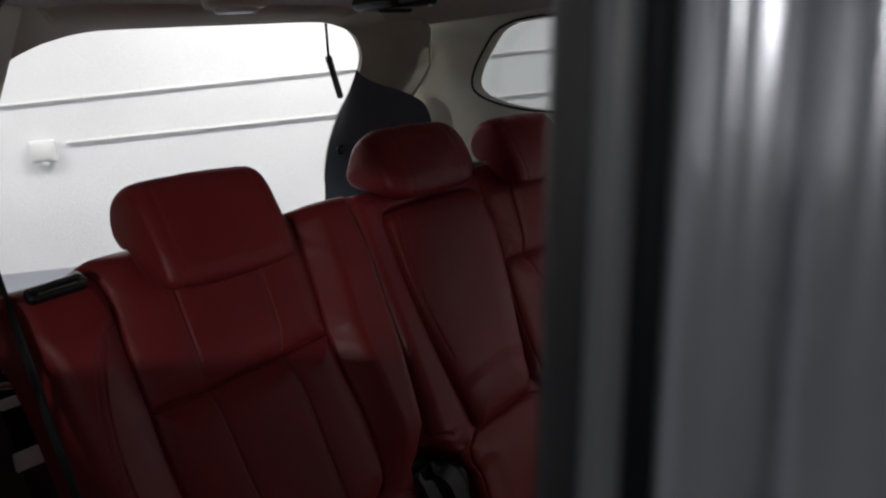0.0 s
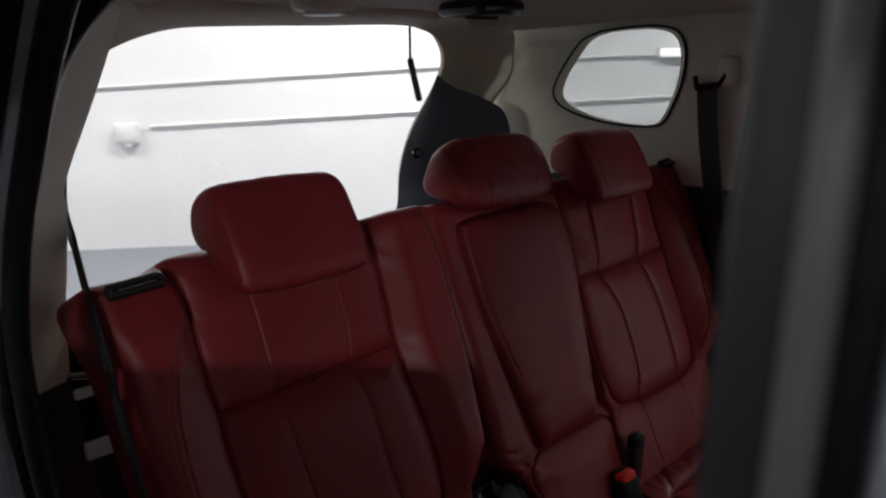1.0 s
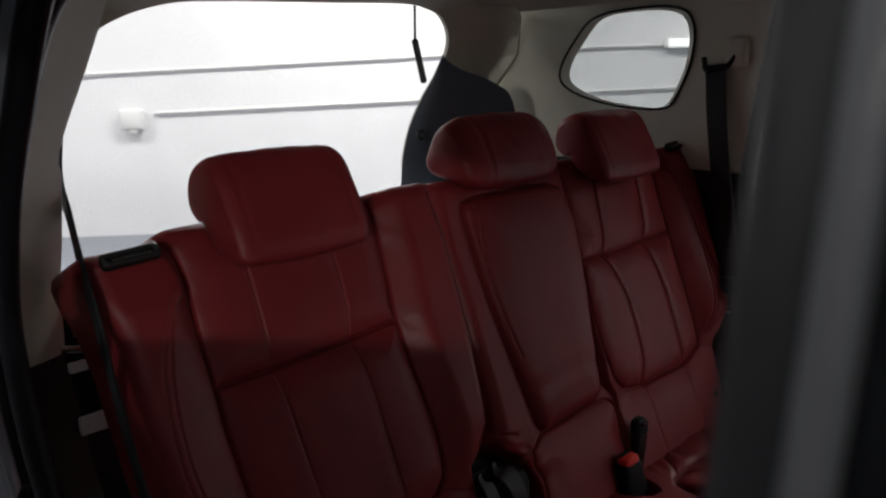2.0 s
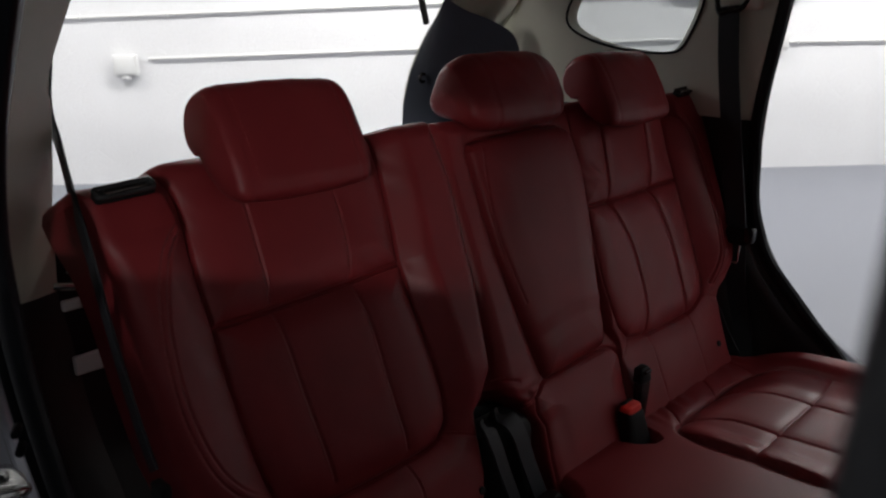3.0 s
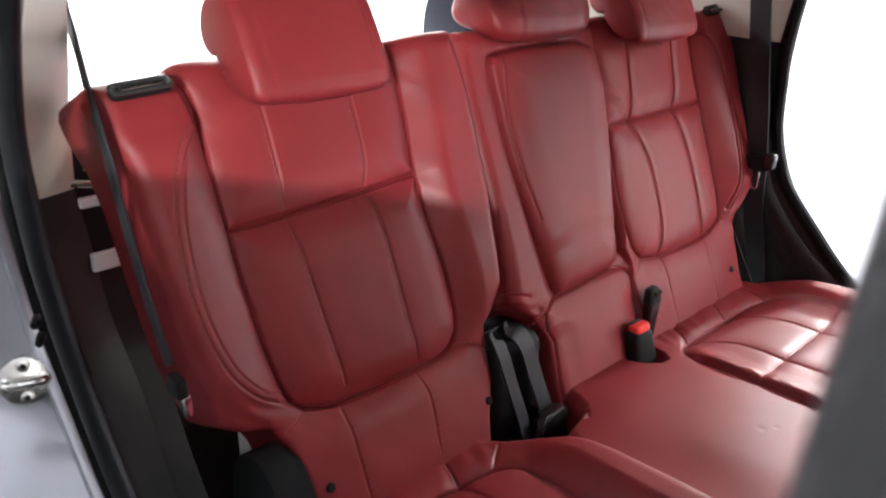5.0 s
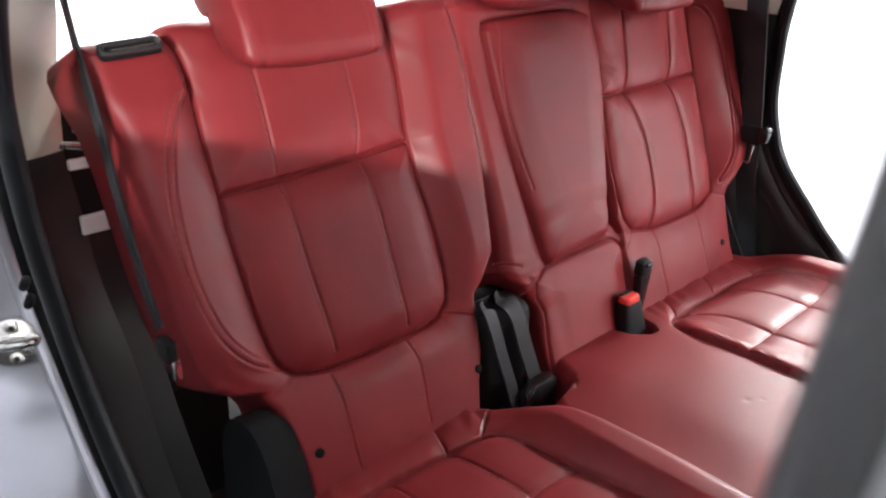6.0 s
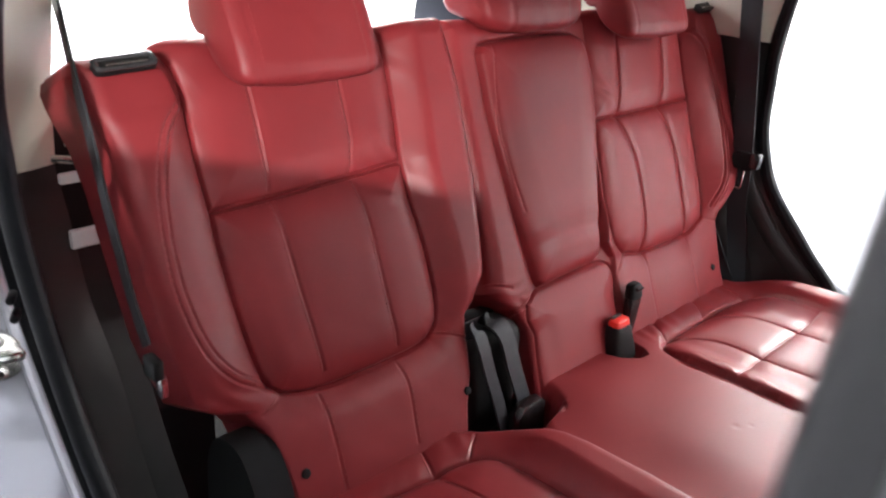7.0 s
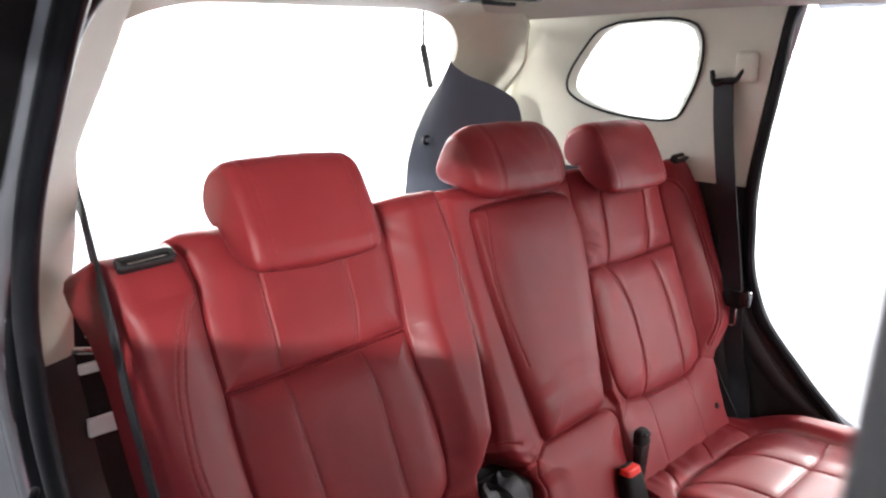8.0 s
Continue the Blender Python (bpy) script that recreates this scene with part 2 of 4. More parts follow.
def stitch(parent, place, height, line, offset=0.004, long=0.006, gap=0.003, r=0.0006):
    """A row of stitches beside a seam."""
    pts = np.array(smooth2(line), float)
    cum = np.concatenate([[0], np.cumsum(np.linalg.norm(np.diff(pts, axis=0), axis=1))])
    starts = np.arange(0.0, cum[-1] - long, long + gap)
    w = np.stack([starts, starts + long], 1).ravel()
    q = np.stack([np.interp(w, cum, pts[:, i]) for i in (0, 1)], 1)
    d = np.stack([np.interp(w + 1e-3, cum, pts[:, i]) for i in (0, 1)], 1) - np.stack([np.interp(w - 1e-3, cum, pts[:, i]) for i in (0, 1)], 1)
    d /= np.linalg.norm(d, axis=1)[:, None] + 1e-9
    uu, vv = (q[:, 0] - d[:, 1] * offset)[:, None], (q[:, 1] + d[:, 0] * offset)[:, None]
    ends = [Vector(p) for p in np.stack([np.broadcast_to(c, uu.shape)[:, 0] for c in place(uu, vv, height(uu, vv) + r * 0.5)], 1)]
    verts, faces = [], []
    for a, b in zip(ends[::2], ends[1::2]):
        d = (b - a).normalized()
        e = d.orthogonal().normalized()
        f = d.cross(e)
        base = len(verts)
        for c, k in ((a, 0.5), (a.lerp(b, 0.25), 1.0), (a.lerp(b, 0.75), 1.0), (b, 0.5)):
            verts += [c + e * r * k, c + f * r * k, c - e * r * k, c - f * r * k]
        for j in range(3):
            for m in range(4):
                faces.append((base + 4 * j + m, base + 4 * j + (m + 1) % 4, base + 4 * j + 4 + (m + 1) % 4, base + 4 * j + 4 + m))
    if verts:
        mesh_object("stitching", verts, faces, THREAD, parent, "red sewing thread")


def sew(parent, pts, long=0.005, gap=0.0022, r=0.0003):
    """A row of stitches along a line in space."""
    cum = [0.0]
    for p, q in zip(pts, pts[1:]):
        cum.append(cum[-1] + (Vector(q) - Vector(p)).length)
    P = np.array([tuple(p) for p in pts])

    def at(w):
        return Vector([float(np.interp(w, cum, P[:, i])) for i in range(3)])
    verts, faces, w = [], [], 0.0
    while w + long < cum[-1]:
        a, b = at(w), at(w + long)
        d = (b - a).normalized()
        e = d.orthogonal().normalized()
        f = d.cross(e)
        base = len(verts)
        for c, k in ((a, 0.5), (a.lerp(b, 0.25), 1.0), (a.lerp(b, 0.75), 1.0), (b, 0.5)):
            verts += [c + e * r * k, c + f * r * k, c - e * r * k, c - f * r * k]
        for j in range(3):
            for m in range(4):
                faces.append((base + 4 * j + m, base + 4 * j + (m + 1) % 4, base + 4 * j + 4 + (m + 1) % 4, base + 4 * j + 4 + m))
        w += long + gap
    mesh_object("stitching", verts, faces, THREAD, parent, "red sewing thread")


def smooth2(line, n=4):
    if len(line) < 3:
        return line
    return [(p.x, p.y) for p in smooth_line([(a, b, 0) for a, b in line], n)]


RECLINE = radians(24)


def back_place(u, v, h):
    """From across and along the seat back to the car: the back leans."""
    v = v - 0.017 * step(np.abs(u), 0.55, 0.60) * step(v, 0.46, 0.575)
    return (u, 0.06 + v * math.sin(RECLINE) - h * math.cos(RECLINE), 0.78 + v * math.cos(RECLINE) + h * math.sin(RECLINE))


def cushion_place(u, v, h):
    """v runs from the seat back to the front; the cushion rises a little to the front."""
    return (u, 0.06 - v, 0.745 + 0.04 * v + h)


# the seams of the single seat back, on the side where x is negative
NEAR = dict(
    out=[(-0.570, 0.60), (-0.569, 0.561), (-0.559, 0.535), (-0.555, 0.502), (-0.557, 0.464), (-0.558, 0.413), (-0.557, 0.359), (-0.558, 0.313), (-0.556, 0.245), (-0.551, 0.183), (-0.543, 0.142), (-0.526, 0.122)],
    inn=[(-0.232, 0.60), (-0.236, 0.542), (-0.237, 0.491), (-0.243, 0.43), (-0.250, 0.374), (-0.248, 0.321), (-0.242, 0.243), (-0.242, 0.200), (-0.243, 0.167), (-0.253, 0.132), (-0.275, 0.113)],
    low=[(-0.526, 0.122), (-0.487, 0.110), (-0.431, 0.105), (-0.366, 0.105), (-0.304, 0.107), (-0.275, 0.113)],
    cross=[(-0.554, 0.362), (-0.476, 0.363), (-0.343, 0.368), (-0.293, 0.371), (-0.250, 0.373)],
    bolster=[(-0.562, 0.497), (-0.584, 0.478), (-0.599, 0.456), (-0.613, 0.422), (-0.624, 0.378), (-0.629, 0.332), (-0.630, 0.280), (-0.623, 0.233), (-0.610, 0.195), (-0.584, 0.163), (-0.545, 0.140)],
    tucks=[[(-0.471, 0.56), (-0.472, 0.438), (-0.474, 0.373)], [(-0.330, 0.56), (-0.334, 0.433), (-0.342, 0.375)], [(-0.473, 0.355), (-0.471, 0.311), (-0.468, 0.244), (-0.461, 0.130)], [(-0.342, 0.358), (-0.336, 0.302), (-0.336, 0.220), (-0.335, 0.122)]],
    lumbar=[[(-0.476, 0.100), (-0.474, 0.061), (-0.474, -0.03)], [(-0.343, 0.100), (-0.337, 0.059), (-0.344, -0.02)], [(-0.562, 0.106), (-0.545, 0.111), (-0.526, 0.121)], [(-0.268, 0.116), (-0.240, 0.106), (-0.205, 0.089)]],
    low_v=0.106)
# those of the double one, turned over to negative x
FAR_BACK = dict(
    out=[(-0.578, 0.60), (-0.580, 0.540), (-0.572, 0.495), (-0.563, 0.440), (-0.556, 0.371), (-0.552, 0.302), (-0.546, 0.215), (-0.540, 0.160), (-0.527, 0.120)],
    inn=[(-0.255, 0.60), (-0.243, 0.510), (-0.232, 0.440), (-0.226, 0.370), (-0.219, 0.307), (-0.209, 0.232), (-0.209, 0.180), (-0.215, 0.140), (-0.233, 0.115)],
    low=[(-0.527, 0.120), (-0.466, 0.102), (-0.400, 0.100), (-0.345, 0.101), (-0.285, 0.104), (-0.233, 0.115)],
    cross=[(-0.556, 0.371), (-0.447, 0.370), (-0.360, 0.368), (-0.226, 0.370)],
    bolster=[(-0.570, 0.535), (-0.588, 0.518), (-0.606, 0.488), (-0.618, 0.440), (-0.620, 0.358), (-0.612, 0.260), (-0.592, 0.190), (-0.555, 0.140)],
    tucks=[[(-0.345, 0.56), (-0.333, 0.500), (-0.303, 0.376)], [(-0.497, 0.56), (-0.488, 0.500), (-0.456, 0.376)], [(-0.299, 0.363), (-0.314, 0.310), (-0.322, 0.265), (-0.314, 0.172), (-0.290, 0.108)], [(-0.446, 0.364), (-0.456, 0.305), (-0.461, 0.245), (-0.450, 0.150), (-0.448, 0.106)]],
    lumbar=[[(-0.290, 0.098), (-0.285, 0.050), (-0.285, -0.03)], [(-0.448, 0.096), (-0.440, 0.050), (-0.440, -0.03)], [(-0.562, 0.104), (-0.545, 0.111), (-0.527, 0.120)], [(-0.228, 0.115), (-0.205, 0.104), (-0.184, 0.088)]],
    low_v=0.104)


def crease(d, deep, wide):
    return -deep * np.exp(-(d / wide) ** 2)


def puff(d, high, wide):
    return high * (1 - np.exp(-d / wide))


def side_of(line, v):
    return np.interp(v, [p[1] for p in line[::-1]], [p[0] for p in line[::-1]])


def outer_height(u, v, seams=NEAR, crest=0.018, soft=0.0015, fall=0.5, curve=1.25, drop=0.35, deep=0.0025, ridge_deep=0.0022):
    """The relief of one outer seat back, for x negative."""
    po, pi = side_of(seams["out"], v), side_of(seams["inn"], v)
    ridge = side_of(seams["bolster"], v)
    low = step(v, 0.10, 0.20)
    top = 1 - fall * step(v, 0.47, 0.56)
    # the side bolster swells to its sewn ridge and falls off beyond it
    rise = np.clip((po - u) / np.maximum(po - ridge, 0.018), 0, 1)
    h = crest * top * low * rise ** curve - drop * crest * low * step(ridge - u, 0.0, 0.07)
    h = h + 0.018 * step(u - pi, 0.0, 0.05) * step(v, 0.08, 0.2)
    main = [seams["out"], seams["inn"], seams["low"], seams["cross"]]
    d = np.min([far_from(u, v, smooth2(s)) for s in main], axis=0)
    h = h + puff(d, 0.010, 0.013) + 0.004 * step(d, 0.0, 0.045) + crease(d, 0.0062, 0.0023)
    b = far_from(u, v, smooth2(seams["bolster"]))
    h = h + crease(np.abs(b - 0.0050), ridge_deep, 0.0020) + crease(b, 0.0010, 0.0030)
    for s in seams["tucks"]:
        t = far_from(u, v, smooth2(s))
        h = h + crease(t, deep, 0.0020) + crease(t, soft, 0.011)
    for s in seams["lumbar"]:
        t = far_from(u, v, smooth2(s))
        h = h + crease(t, 0.0015, 0.0019) + crease(t, 0.0006, 0.009)
    # leather gathers at the low outer corner and is pulled towards the seams
    h = h + 0.0017 * np.exp(-(((u + 0.595) / 0.04) ** 2 + ((v - 0.135) / 0.03) ** 2)) * np.sin(190 * v + 130 * u + 2 * np.sin(40 * u))
    pull = np.exp(-d / 0.018) * step(d, 0.001, 0.006)
    h = h + 0.0005 * pull * np.sin(140 * u + 95 * v + 3 * np.sin(31 * v + 17 * u))
    return h + 0.0005 * np.sin(31 * u + 17 * v) * np.sin(23 * v - 9 * u) + 0.0002 * np.sin(83 * u + 41 * v + 2 * np.sin(37 * v))


def outer_regions(seams, flip=1):
    def cross(u):
        line = sorted(seams["cross"])
        return np.interp(u, [p[0] for p in line], [p[1] for p in line])
    return [
        ("lumbar_panel", "", lambda u, v: v < seams["low_v"] + 0.0 * u),
        ("side_bolster", "", lambda u, v: flip * u < side_of(seams["out"], v)),
        ("inner_bolster", "", lambda u, v: (flip * u > side_of(seams["inn"], v)) & (flip * u < -0.05) & (v > seams["low_v"] + 0.02)),
        ("upper_panel", "", lambda u, v: v > cross(flip * u)),
        ("lower_panel", "", lambda u, v: v > -1),
    ]


# ---- the garage ----
WALL = Vector((0.633, 0.774, 0.0))      # the way from the car to the long wall, which stands askew to it
ALONG = Vector((0.774, -0.633, 0.0))
FAR = 5.87


def on_wall(a, z, off=0.0):
    """A place a metres along the wall, off metres in front of it."""
    return WALL * (FAR - off) + ALONG * a + Vector((0, 0, z))


ROOM = Matrix(((ALONG.x, WALL.x, 0, 0), (ALONG.y, WALL.y, 0, 0), (0, 0, 1, 0), (0, 0, 0, 1)))


def setting(name, bm, mat, label, category):
    ob = part(name, bm, mat)
    return tagged(ob, label, category, kind="structure")


setting("ground", box((-9, -13, -0.1), (9, FAR, 0), m=ROOM), FLOORPAINT, "grey painted concrete garage floor, worn and slightly glossy", "floor")
setting("wall_north", box((-9, FAR, 0), (9, FAR + 0.2, 3.6), m=ROOM), WALLPAINT, "white painted block wall of the garage", "wall")
setting("wall_south", box((-9, -13.2, 0), (9, -13, 3.6), m=ROOM), WALLPAINT, "white painted garage wall", "wall")
setting("wall_west", box((-9.2, -13, 0), (-9, FAR, 3.6), m=ROOM), WALLPAINT, "white painted garage wall", "wall")
setting("wall_east", box((9, -13, 0), (9.2, FAR, 3.6), m=ROOM), WALLPAINT, "white painted garage wall", "wall")
setting("ceiling", box((-9.2, -13.2, 3.6), (9.2, FAR + 0.2, 3.7), m=ROOM), WALLPAINT, "white painted garage ceiling", "ceiling")


def along_of(p):
    return Vector((p[0], p[1], 0)).dot(ALONG)


def conduit(a, za, b, zb, r=0.012):
    t = thing("conduit", "white plastic cable conduit clipped to the white wall", "conduit", "wall conduits")
    part("pipe", cylinder(on_wall(a, za, 0.018), on_wall(b, zb, 0.018), r, n=10), WHITE, t)
    n = 7
    for i in range(n):
        k = (i + 0.5) / n
        p = on_wall(a + (b - a) * k, za + (zb - za) * k, 0.012)
        part("clip", box((-0.008, -0.018, -0.02), (0.008, 0.012, 0.02), 0.003, 1, m=Matrix.Translation(p) @ ROOM), WHITE, t)
    return t


# the wall's conduits run a little out of level, as they hang
conduit(-2.9, 1.355, 1.9, 1.53)
conduit(1.9, 1.53, 5.5, 1.56)
conduit(-2.05, 1.04, 2.6, 1.17)
conduit(-0.1 + 3.5, 1.14, 6.0, 1.16)


def junction_box(a, z, w=0.19, h=0.17):
    t = thing("junction_box", "white plastic electric box on the wall", "electric box", "wall boxes")
    m = Matrix.Translation(on_wall(a, z)) @ ROOM
    part("housing", box((-w / 2, -0.07, -h / 2), (w / 2, 0, h / 2), 0.012, 3, m=m), WHITE, t)
    part("cover", box((-w / 2 + 0.02, -0.078, -h / 2 + 0.02), (w / 2 - 0.02, -0.066, h / 2 - 0.02), 0.004, 2, m=m), WHITE, t)
    part("gland", cylinder(m @ Vector((0.0, -0.035, -h / 2 - 0.02)), m @ Vector((0, -0.035, -h / 2)), 0.04, n=14), WHITE, t)
    return t


junction_box(-2.235, 0.99)
junction_box(3.40, 1.145, 0.14, 0.15)


def bright_strip(a, z, w):
    t = thing("bright_strip", "glowing white strip invented for a bright patch on the wall", "lamp", "wall lamps")
    m = Matrix.Translation(on_wall(a, z)) @ ROOM
    part("housing", box((-w / 2, -0.05, -0.045), (w / 2, 0, 0.045), 0.01, 2, m=m), WHITE, t)
    part("diffuser", box((-w / 2 + 0.02, -0.075, -0.035), (w / 2 - 0.02, -0.045, 0.035), 0.012, 3, m=m), LAMP, t)
    return t


# glowing strip invented for a bright patch on this wall
bright_strip(2.95, 1.55, 1.2)

lamp_parts = []


def added_lamp(a, b, power):
    """An added, unseen strip lamp under the ceiling, at a along and b towards the long wall."""
    t = thing("added_lamp", "unseen strip lamp added under the garage ceiling", "lamp", "ceiling lamps")
    m = Matrix.Translation(WALL * b + ALONG * a + Vector((0, 0, 3.6))) @ ROOM
    part("housing", box((-1.2, -0.12, -0.07), (1.2, 0.12, 0), 0.02, 2, m=m), WHITE, t)
    part("diffuser", box((-1.17, -0.10, -0.085), (1.17, 0.10, -0.069), 0.006, 2, m=m), LAMP, t)
    data = bpy.data.lights.new("strip_light", "AREA")
    data.shape, data.size, data.size_y, data.energy, data.color = "RECTANGLE", 2.3, 0.2, power, (1.0, 0.985, 0.96)
    ob = new("strip_light", data)
    ob.matrix_world = m @ pose(0, 0, -0.10)
    ob.parent = t


for a, b, p in LAMPS:
    added_lamp(a, b, p)

# unseen light blockers: low wall, beam on posts over it; added lamp beyond
# the beam keeps the key lamp off the centre and far headrests
setting("beam", box((-1.96, -3.60, 1.79), (-1.82, -0.20, 2.20), 0.008), BLOCKERGREY, "unseen grey beam added to keep the key lamp off the headrests", "beam")
for y in (-3.56, -0.24):
    setting("post", box((-1.94, y - 0.04, 1.523), (-1.84, y + 0.04, 1.792), 0.006), BLOCKERGREY, "short grey post added to hold the light-blocking beam", "post")
# the low wall draws the shadow line across the seat back
setting("shade_wall", box((-1.95, -6.0, 0), (-1.83, 2.4, 1.525), 0.01), BLOCKERGREY, "unseen low grey wall added to shade the lower seat", "wall")
# key lamp, added out of view to light the upper near seat
key = thing("added_lamp", "unseen strip lamp added under the garage ceiling", "lamp", "ceiling lamps")
part("housing", box((-8.85, -9.1, 3.53), (-8.69, -7.3, 3.6), 0.02, 2), WHITE, key)
part("diffuser", box((-8.83, -9.07, 3.515), (-8.71, -7.33, 3.531), 0.006, 2), LAMP, key)
kd = bpy.data.lights.new("strip_light", "AREA")
kd.shape, kd.size, kd.size_y, kd.energy, kd.color = "RECTANGLE", 1.7, 0.10, KEY, (1.0, 0.985, 0.96)
ko = new("strip_light", kd)
ko.matrix_world = Matrix(((0, -0.255, -0.967, -8.77), (1, 0, 0, -8.2), (0, -0.967, 0.255, 3.42), (0, 0, 0, 1)))
ko.parent = key

# ---- the car's body round the rear seats ----
car = thing("car", "grey metallic car, beige and black trim, open tailgate and doors", "car")

# near pillar: beige above, black below; inner edge towards the load space, outer edge at the door seal
PIN = smooth_line([(-0.648, 0.170, 1.600), (-0.655, 0.235, 1.520), (-0.673, 0.310, 1.414), (-0.662, 0.345, 1.378), (-0.656, 0.375, 1.334), (-0.653, 0.398, 1.288), (-0.655, 0.415, 1.232), (-0.662, 0.415, 1.135)], 6)
POUT = smooth_line([(-0.775, 0.040, 1.600), (-0.775, 0.080, 1.548), (-0.775, 0.125, 1.490), (-0.775, 0.160, 1.447), (-0.775, 0.189, 1.410), (-0.775, 0.235, 1.345), (-0.775, 0.280, 1.275), (-0.770, 0.318, 1.166)], 6)
def soft_loft(a, b, nb, out):
    """A sheet whose bends near the second edge die away towards the first."""
    n = len(a)
    mean = [sum((b[i + k] for k in range(-w, w + 1)), Vector()) / (2 * w + 1) for i, w in ((i, min(i, n - 1 - i, 9)) for i in range(n))]
    bm = bmesh.new()
    vs = [[bm.verts.new(p.lerp(m, k / nb) + (q - m) * (k / nb) ** 6 + Vector(out) * (4 * k / nb * (1 - k / nb))) for p, q, m in zip(a, b, mean)] for k in range(nb + 1)]
    for r, s in zip(vs, vs[1:]):
        for i in range(n - 1):
            bm.faces.new((r[i], r[i + 1], s[i + 1], s[i]))
    return bm


part("pillar_trim", thicken(soft_loft(POUT, PIN, 14, (-0.012, -0.012, 0)), 0.006), BEIGE, car, "beige plastic pillar trim")
LIN = smooth_line([(-0.664, 0.413, 1.134), (-0.66, 0.392, 1.06), (-0.665, 0.345, 0.982), (-0.67, 0.26, 0.907), (-0.68, 0.174, 0.807), (-0.68, 0.10, 0.70)], 6)
LOUT = smooth_line([(-0.770, 0.316, 1.163), (-0.765, 0.310, 1.05), (-0.760, 0.265, 0.943), (-0.755, 0.22, 0.87), (-0.745, 0.150, 0.79), (-0.740, 0.06, 0.70)], 6)
part("lower_pillar_trim", thicken(loft(LOUT, LIN, 8, out=(-0.010, -0.010, 0)), 0.006), SIDETRIM, car, "charcoal plastic lower pillar trim")

SIN = [Vector((p.x + 0.055, p.y + 0.055, p.z)) for p in LIN]
part("side_trim", thicken(loft([Vector((p.x - 0.004, p.y + 0.012, p.z)) for p in LIN[8:]], SIN[8:], 8, out=(-0.020, -0.020, 0)), 0.004), BLACK, car, "black plastic side trim beside the seat")
part("trim_joint", sweep([LOUT[13].lerp(LIN[13], k / 10) + Vector((-0.013, -0.013, 0)) * (4 * k / 10 * (1 - k / 10)) + Vector((-0.003, -0.004, 0)) for k in range(1, 10)], ring(0.0016, 6), up=(0, 0, 1)), RUBBER, car)

# the door seal round the near opening
SEAL = smooth_line([(-0.70, -0.62, 1.64), (-0.71, -0.30, 1.645), (-0.735, -0.08, 1.63), (-0.764, 0.04, 1.563), (-0.768, 0.135, 1.460), (-0.768, 0.225, 1.340), (-0.764, 0.300, 1.210), (-0.758, 0.305, 1.09), (-0.754, 0.27, 0.98), (-0.750, 0.18, 0.85), (-0.745, 0.05, 0.72), (-0.745, -0.12, 0.60), (-0.745, -0.35, 0.53), (-0.745, -0.62, 0.52)], 8)
part("door_seal", sweep(SEAL, [(a * 1.35, b) for a, b in ring(0.017, 14)], up=(1, 0, 0)), RUBBER, car, "black rubber door seal")
OUTSEAL = smooth_line([(-0.785, -0.10, 1.640), (-0.785, -0.012, 1.560), (-0.786, 0.060, 1.472), (-0.787, 0.120, 1.385), (-0.787, 0.160, 1.290), (-0.784, 0.172, 1.215), (-0.780, 0.172, 1.140), (-0.775, 0.155, 1.060), (-0.770, 0.120, 0.970), (-0.766, 0.060, 0.880), (-0.762, -0.04, 0.78), (-0.760, -0.20, 0.66), (-0.760, -0.62, 0.56)], 8)
part("outer_door_seal", sweep(OUTSEAL, [(a * 1.2, b * 0.8) for a, b in ring(0.014, 14)], up=(1, 0, 0)), RUBBER, car, "black rubber outer door seal")
# the painted jamb outside it, stepped, with a second fold
JIN = smooth_line([(-0.786, 0.000, 1.600), (-0.788, 0.070, 1.520), (-0.788, 0.200, 1.350), (-0.784, 0.270, 1.200), (-0.778, 0.262, 1.07), (-0.774, 0.225, 0.98), (-0.770, 0.13, 0.85), (-0.765, 0.00, 0.72), (-0.765, -0.20, 0.60), (-0.765, -0.62, 0.52)], 8)
JOUT = smooth_line([(-0.803, -0.030, 1.600), (-0.805, 0.055, 1.50), (-0.810, 0.16, 1.37), (-0.838, 0.28, 1.22), (-0.885, 0.40, 1.06), (-0.905, 0.38, 0.955), (-0.935, 0.20, 0.86), (-0.955, 0.03, 0.74), (-0.955, -0.15, 0.58), (-0.93, -0.62, 0.44)], 8)
GOUT = smooth_line([(-0.88, -0.05, 1.62), (-0.90, 0.05, 1.52), (-0.91, 0.16, 1.40), (-0.92, 0.30, 1.25), (-0.92, 0.44, 1.07)], 8)
part("pillar_garnish", thicken(loft([Vector((p.x - 0.002, p.y - 0.004, p.z)) for p in JOUT[:33]], GOUT, 5, out=(-0.006, -0.012, 0)), 0.004), BLACK, car, "black outer pillar garnish")
part("jamb_flange", sweep([Vector((p.x - 0.006, p.y - 0.010, p.z)) for p in JIN], ring(0.007, 10), up=(1, 0, 0)), PAINT, car)
part("door_jamb", thicken(loft(JIN, JOUT, 10, out=(0.012, -0.016, 0.0)), 0.004), PAINT, car, "grey metallic painted door jamb")

# striker on the jamb
strk = thing("door_striker", "zinc plated round door striker bolted to the grey jamb", "striker")
SM = Matrix.Translation((-0.803, 0.228, 0.992)) @ Vector((-0.30, -0.88, 0.30)).to_track_quat("Z", "Y").to_matrix().to_4x4()
part("plate", cylinder(SM @ Vector((0, 0, -0.020)), SM @ Vector((0, 0, 0.004)), 0.027, n=40, bevel=0.003), STEEL, strk)
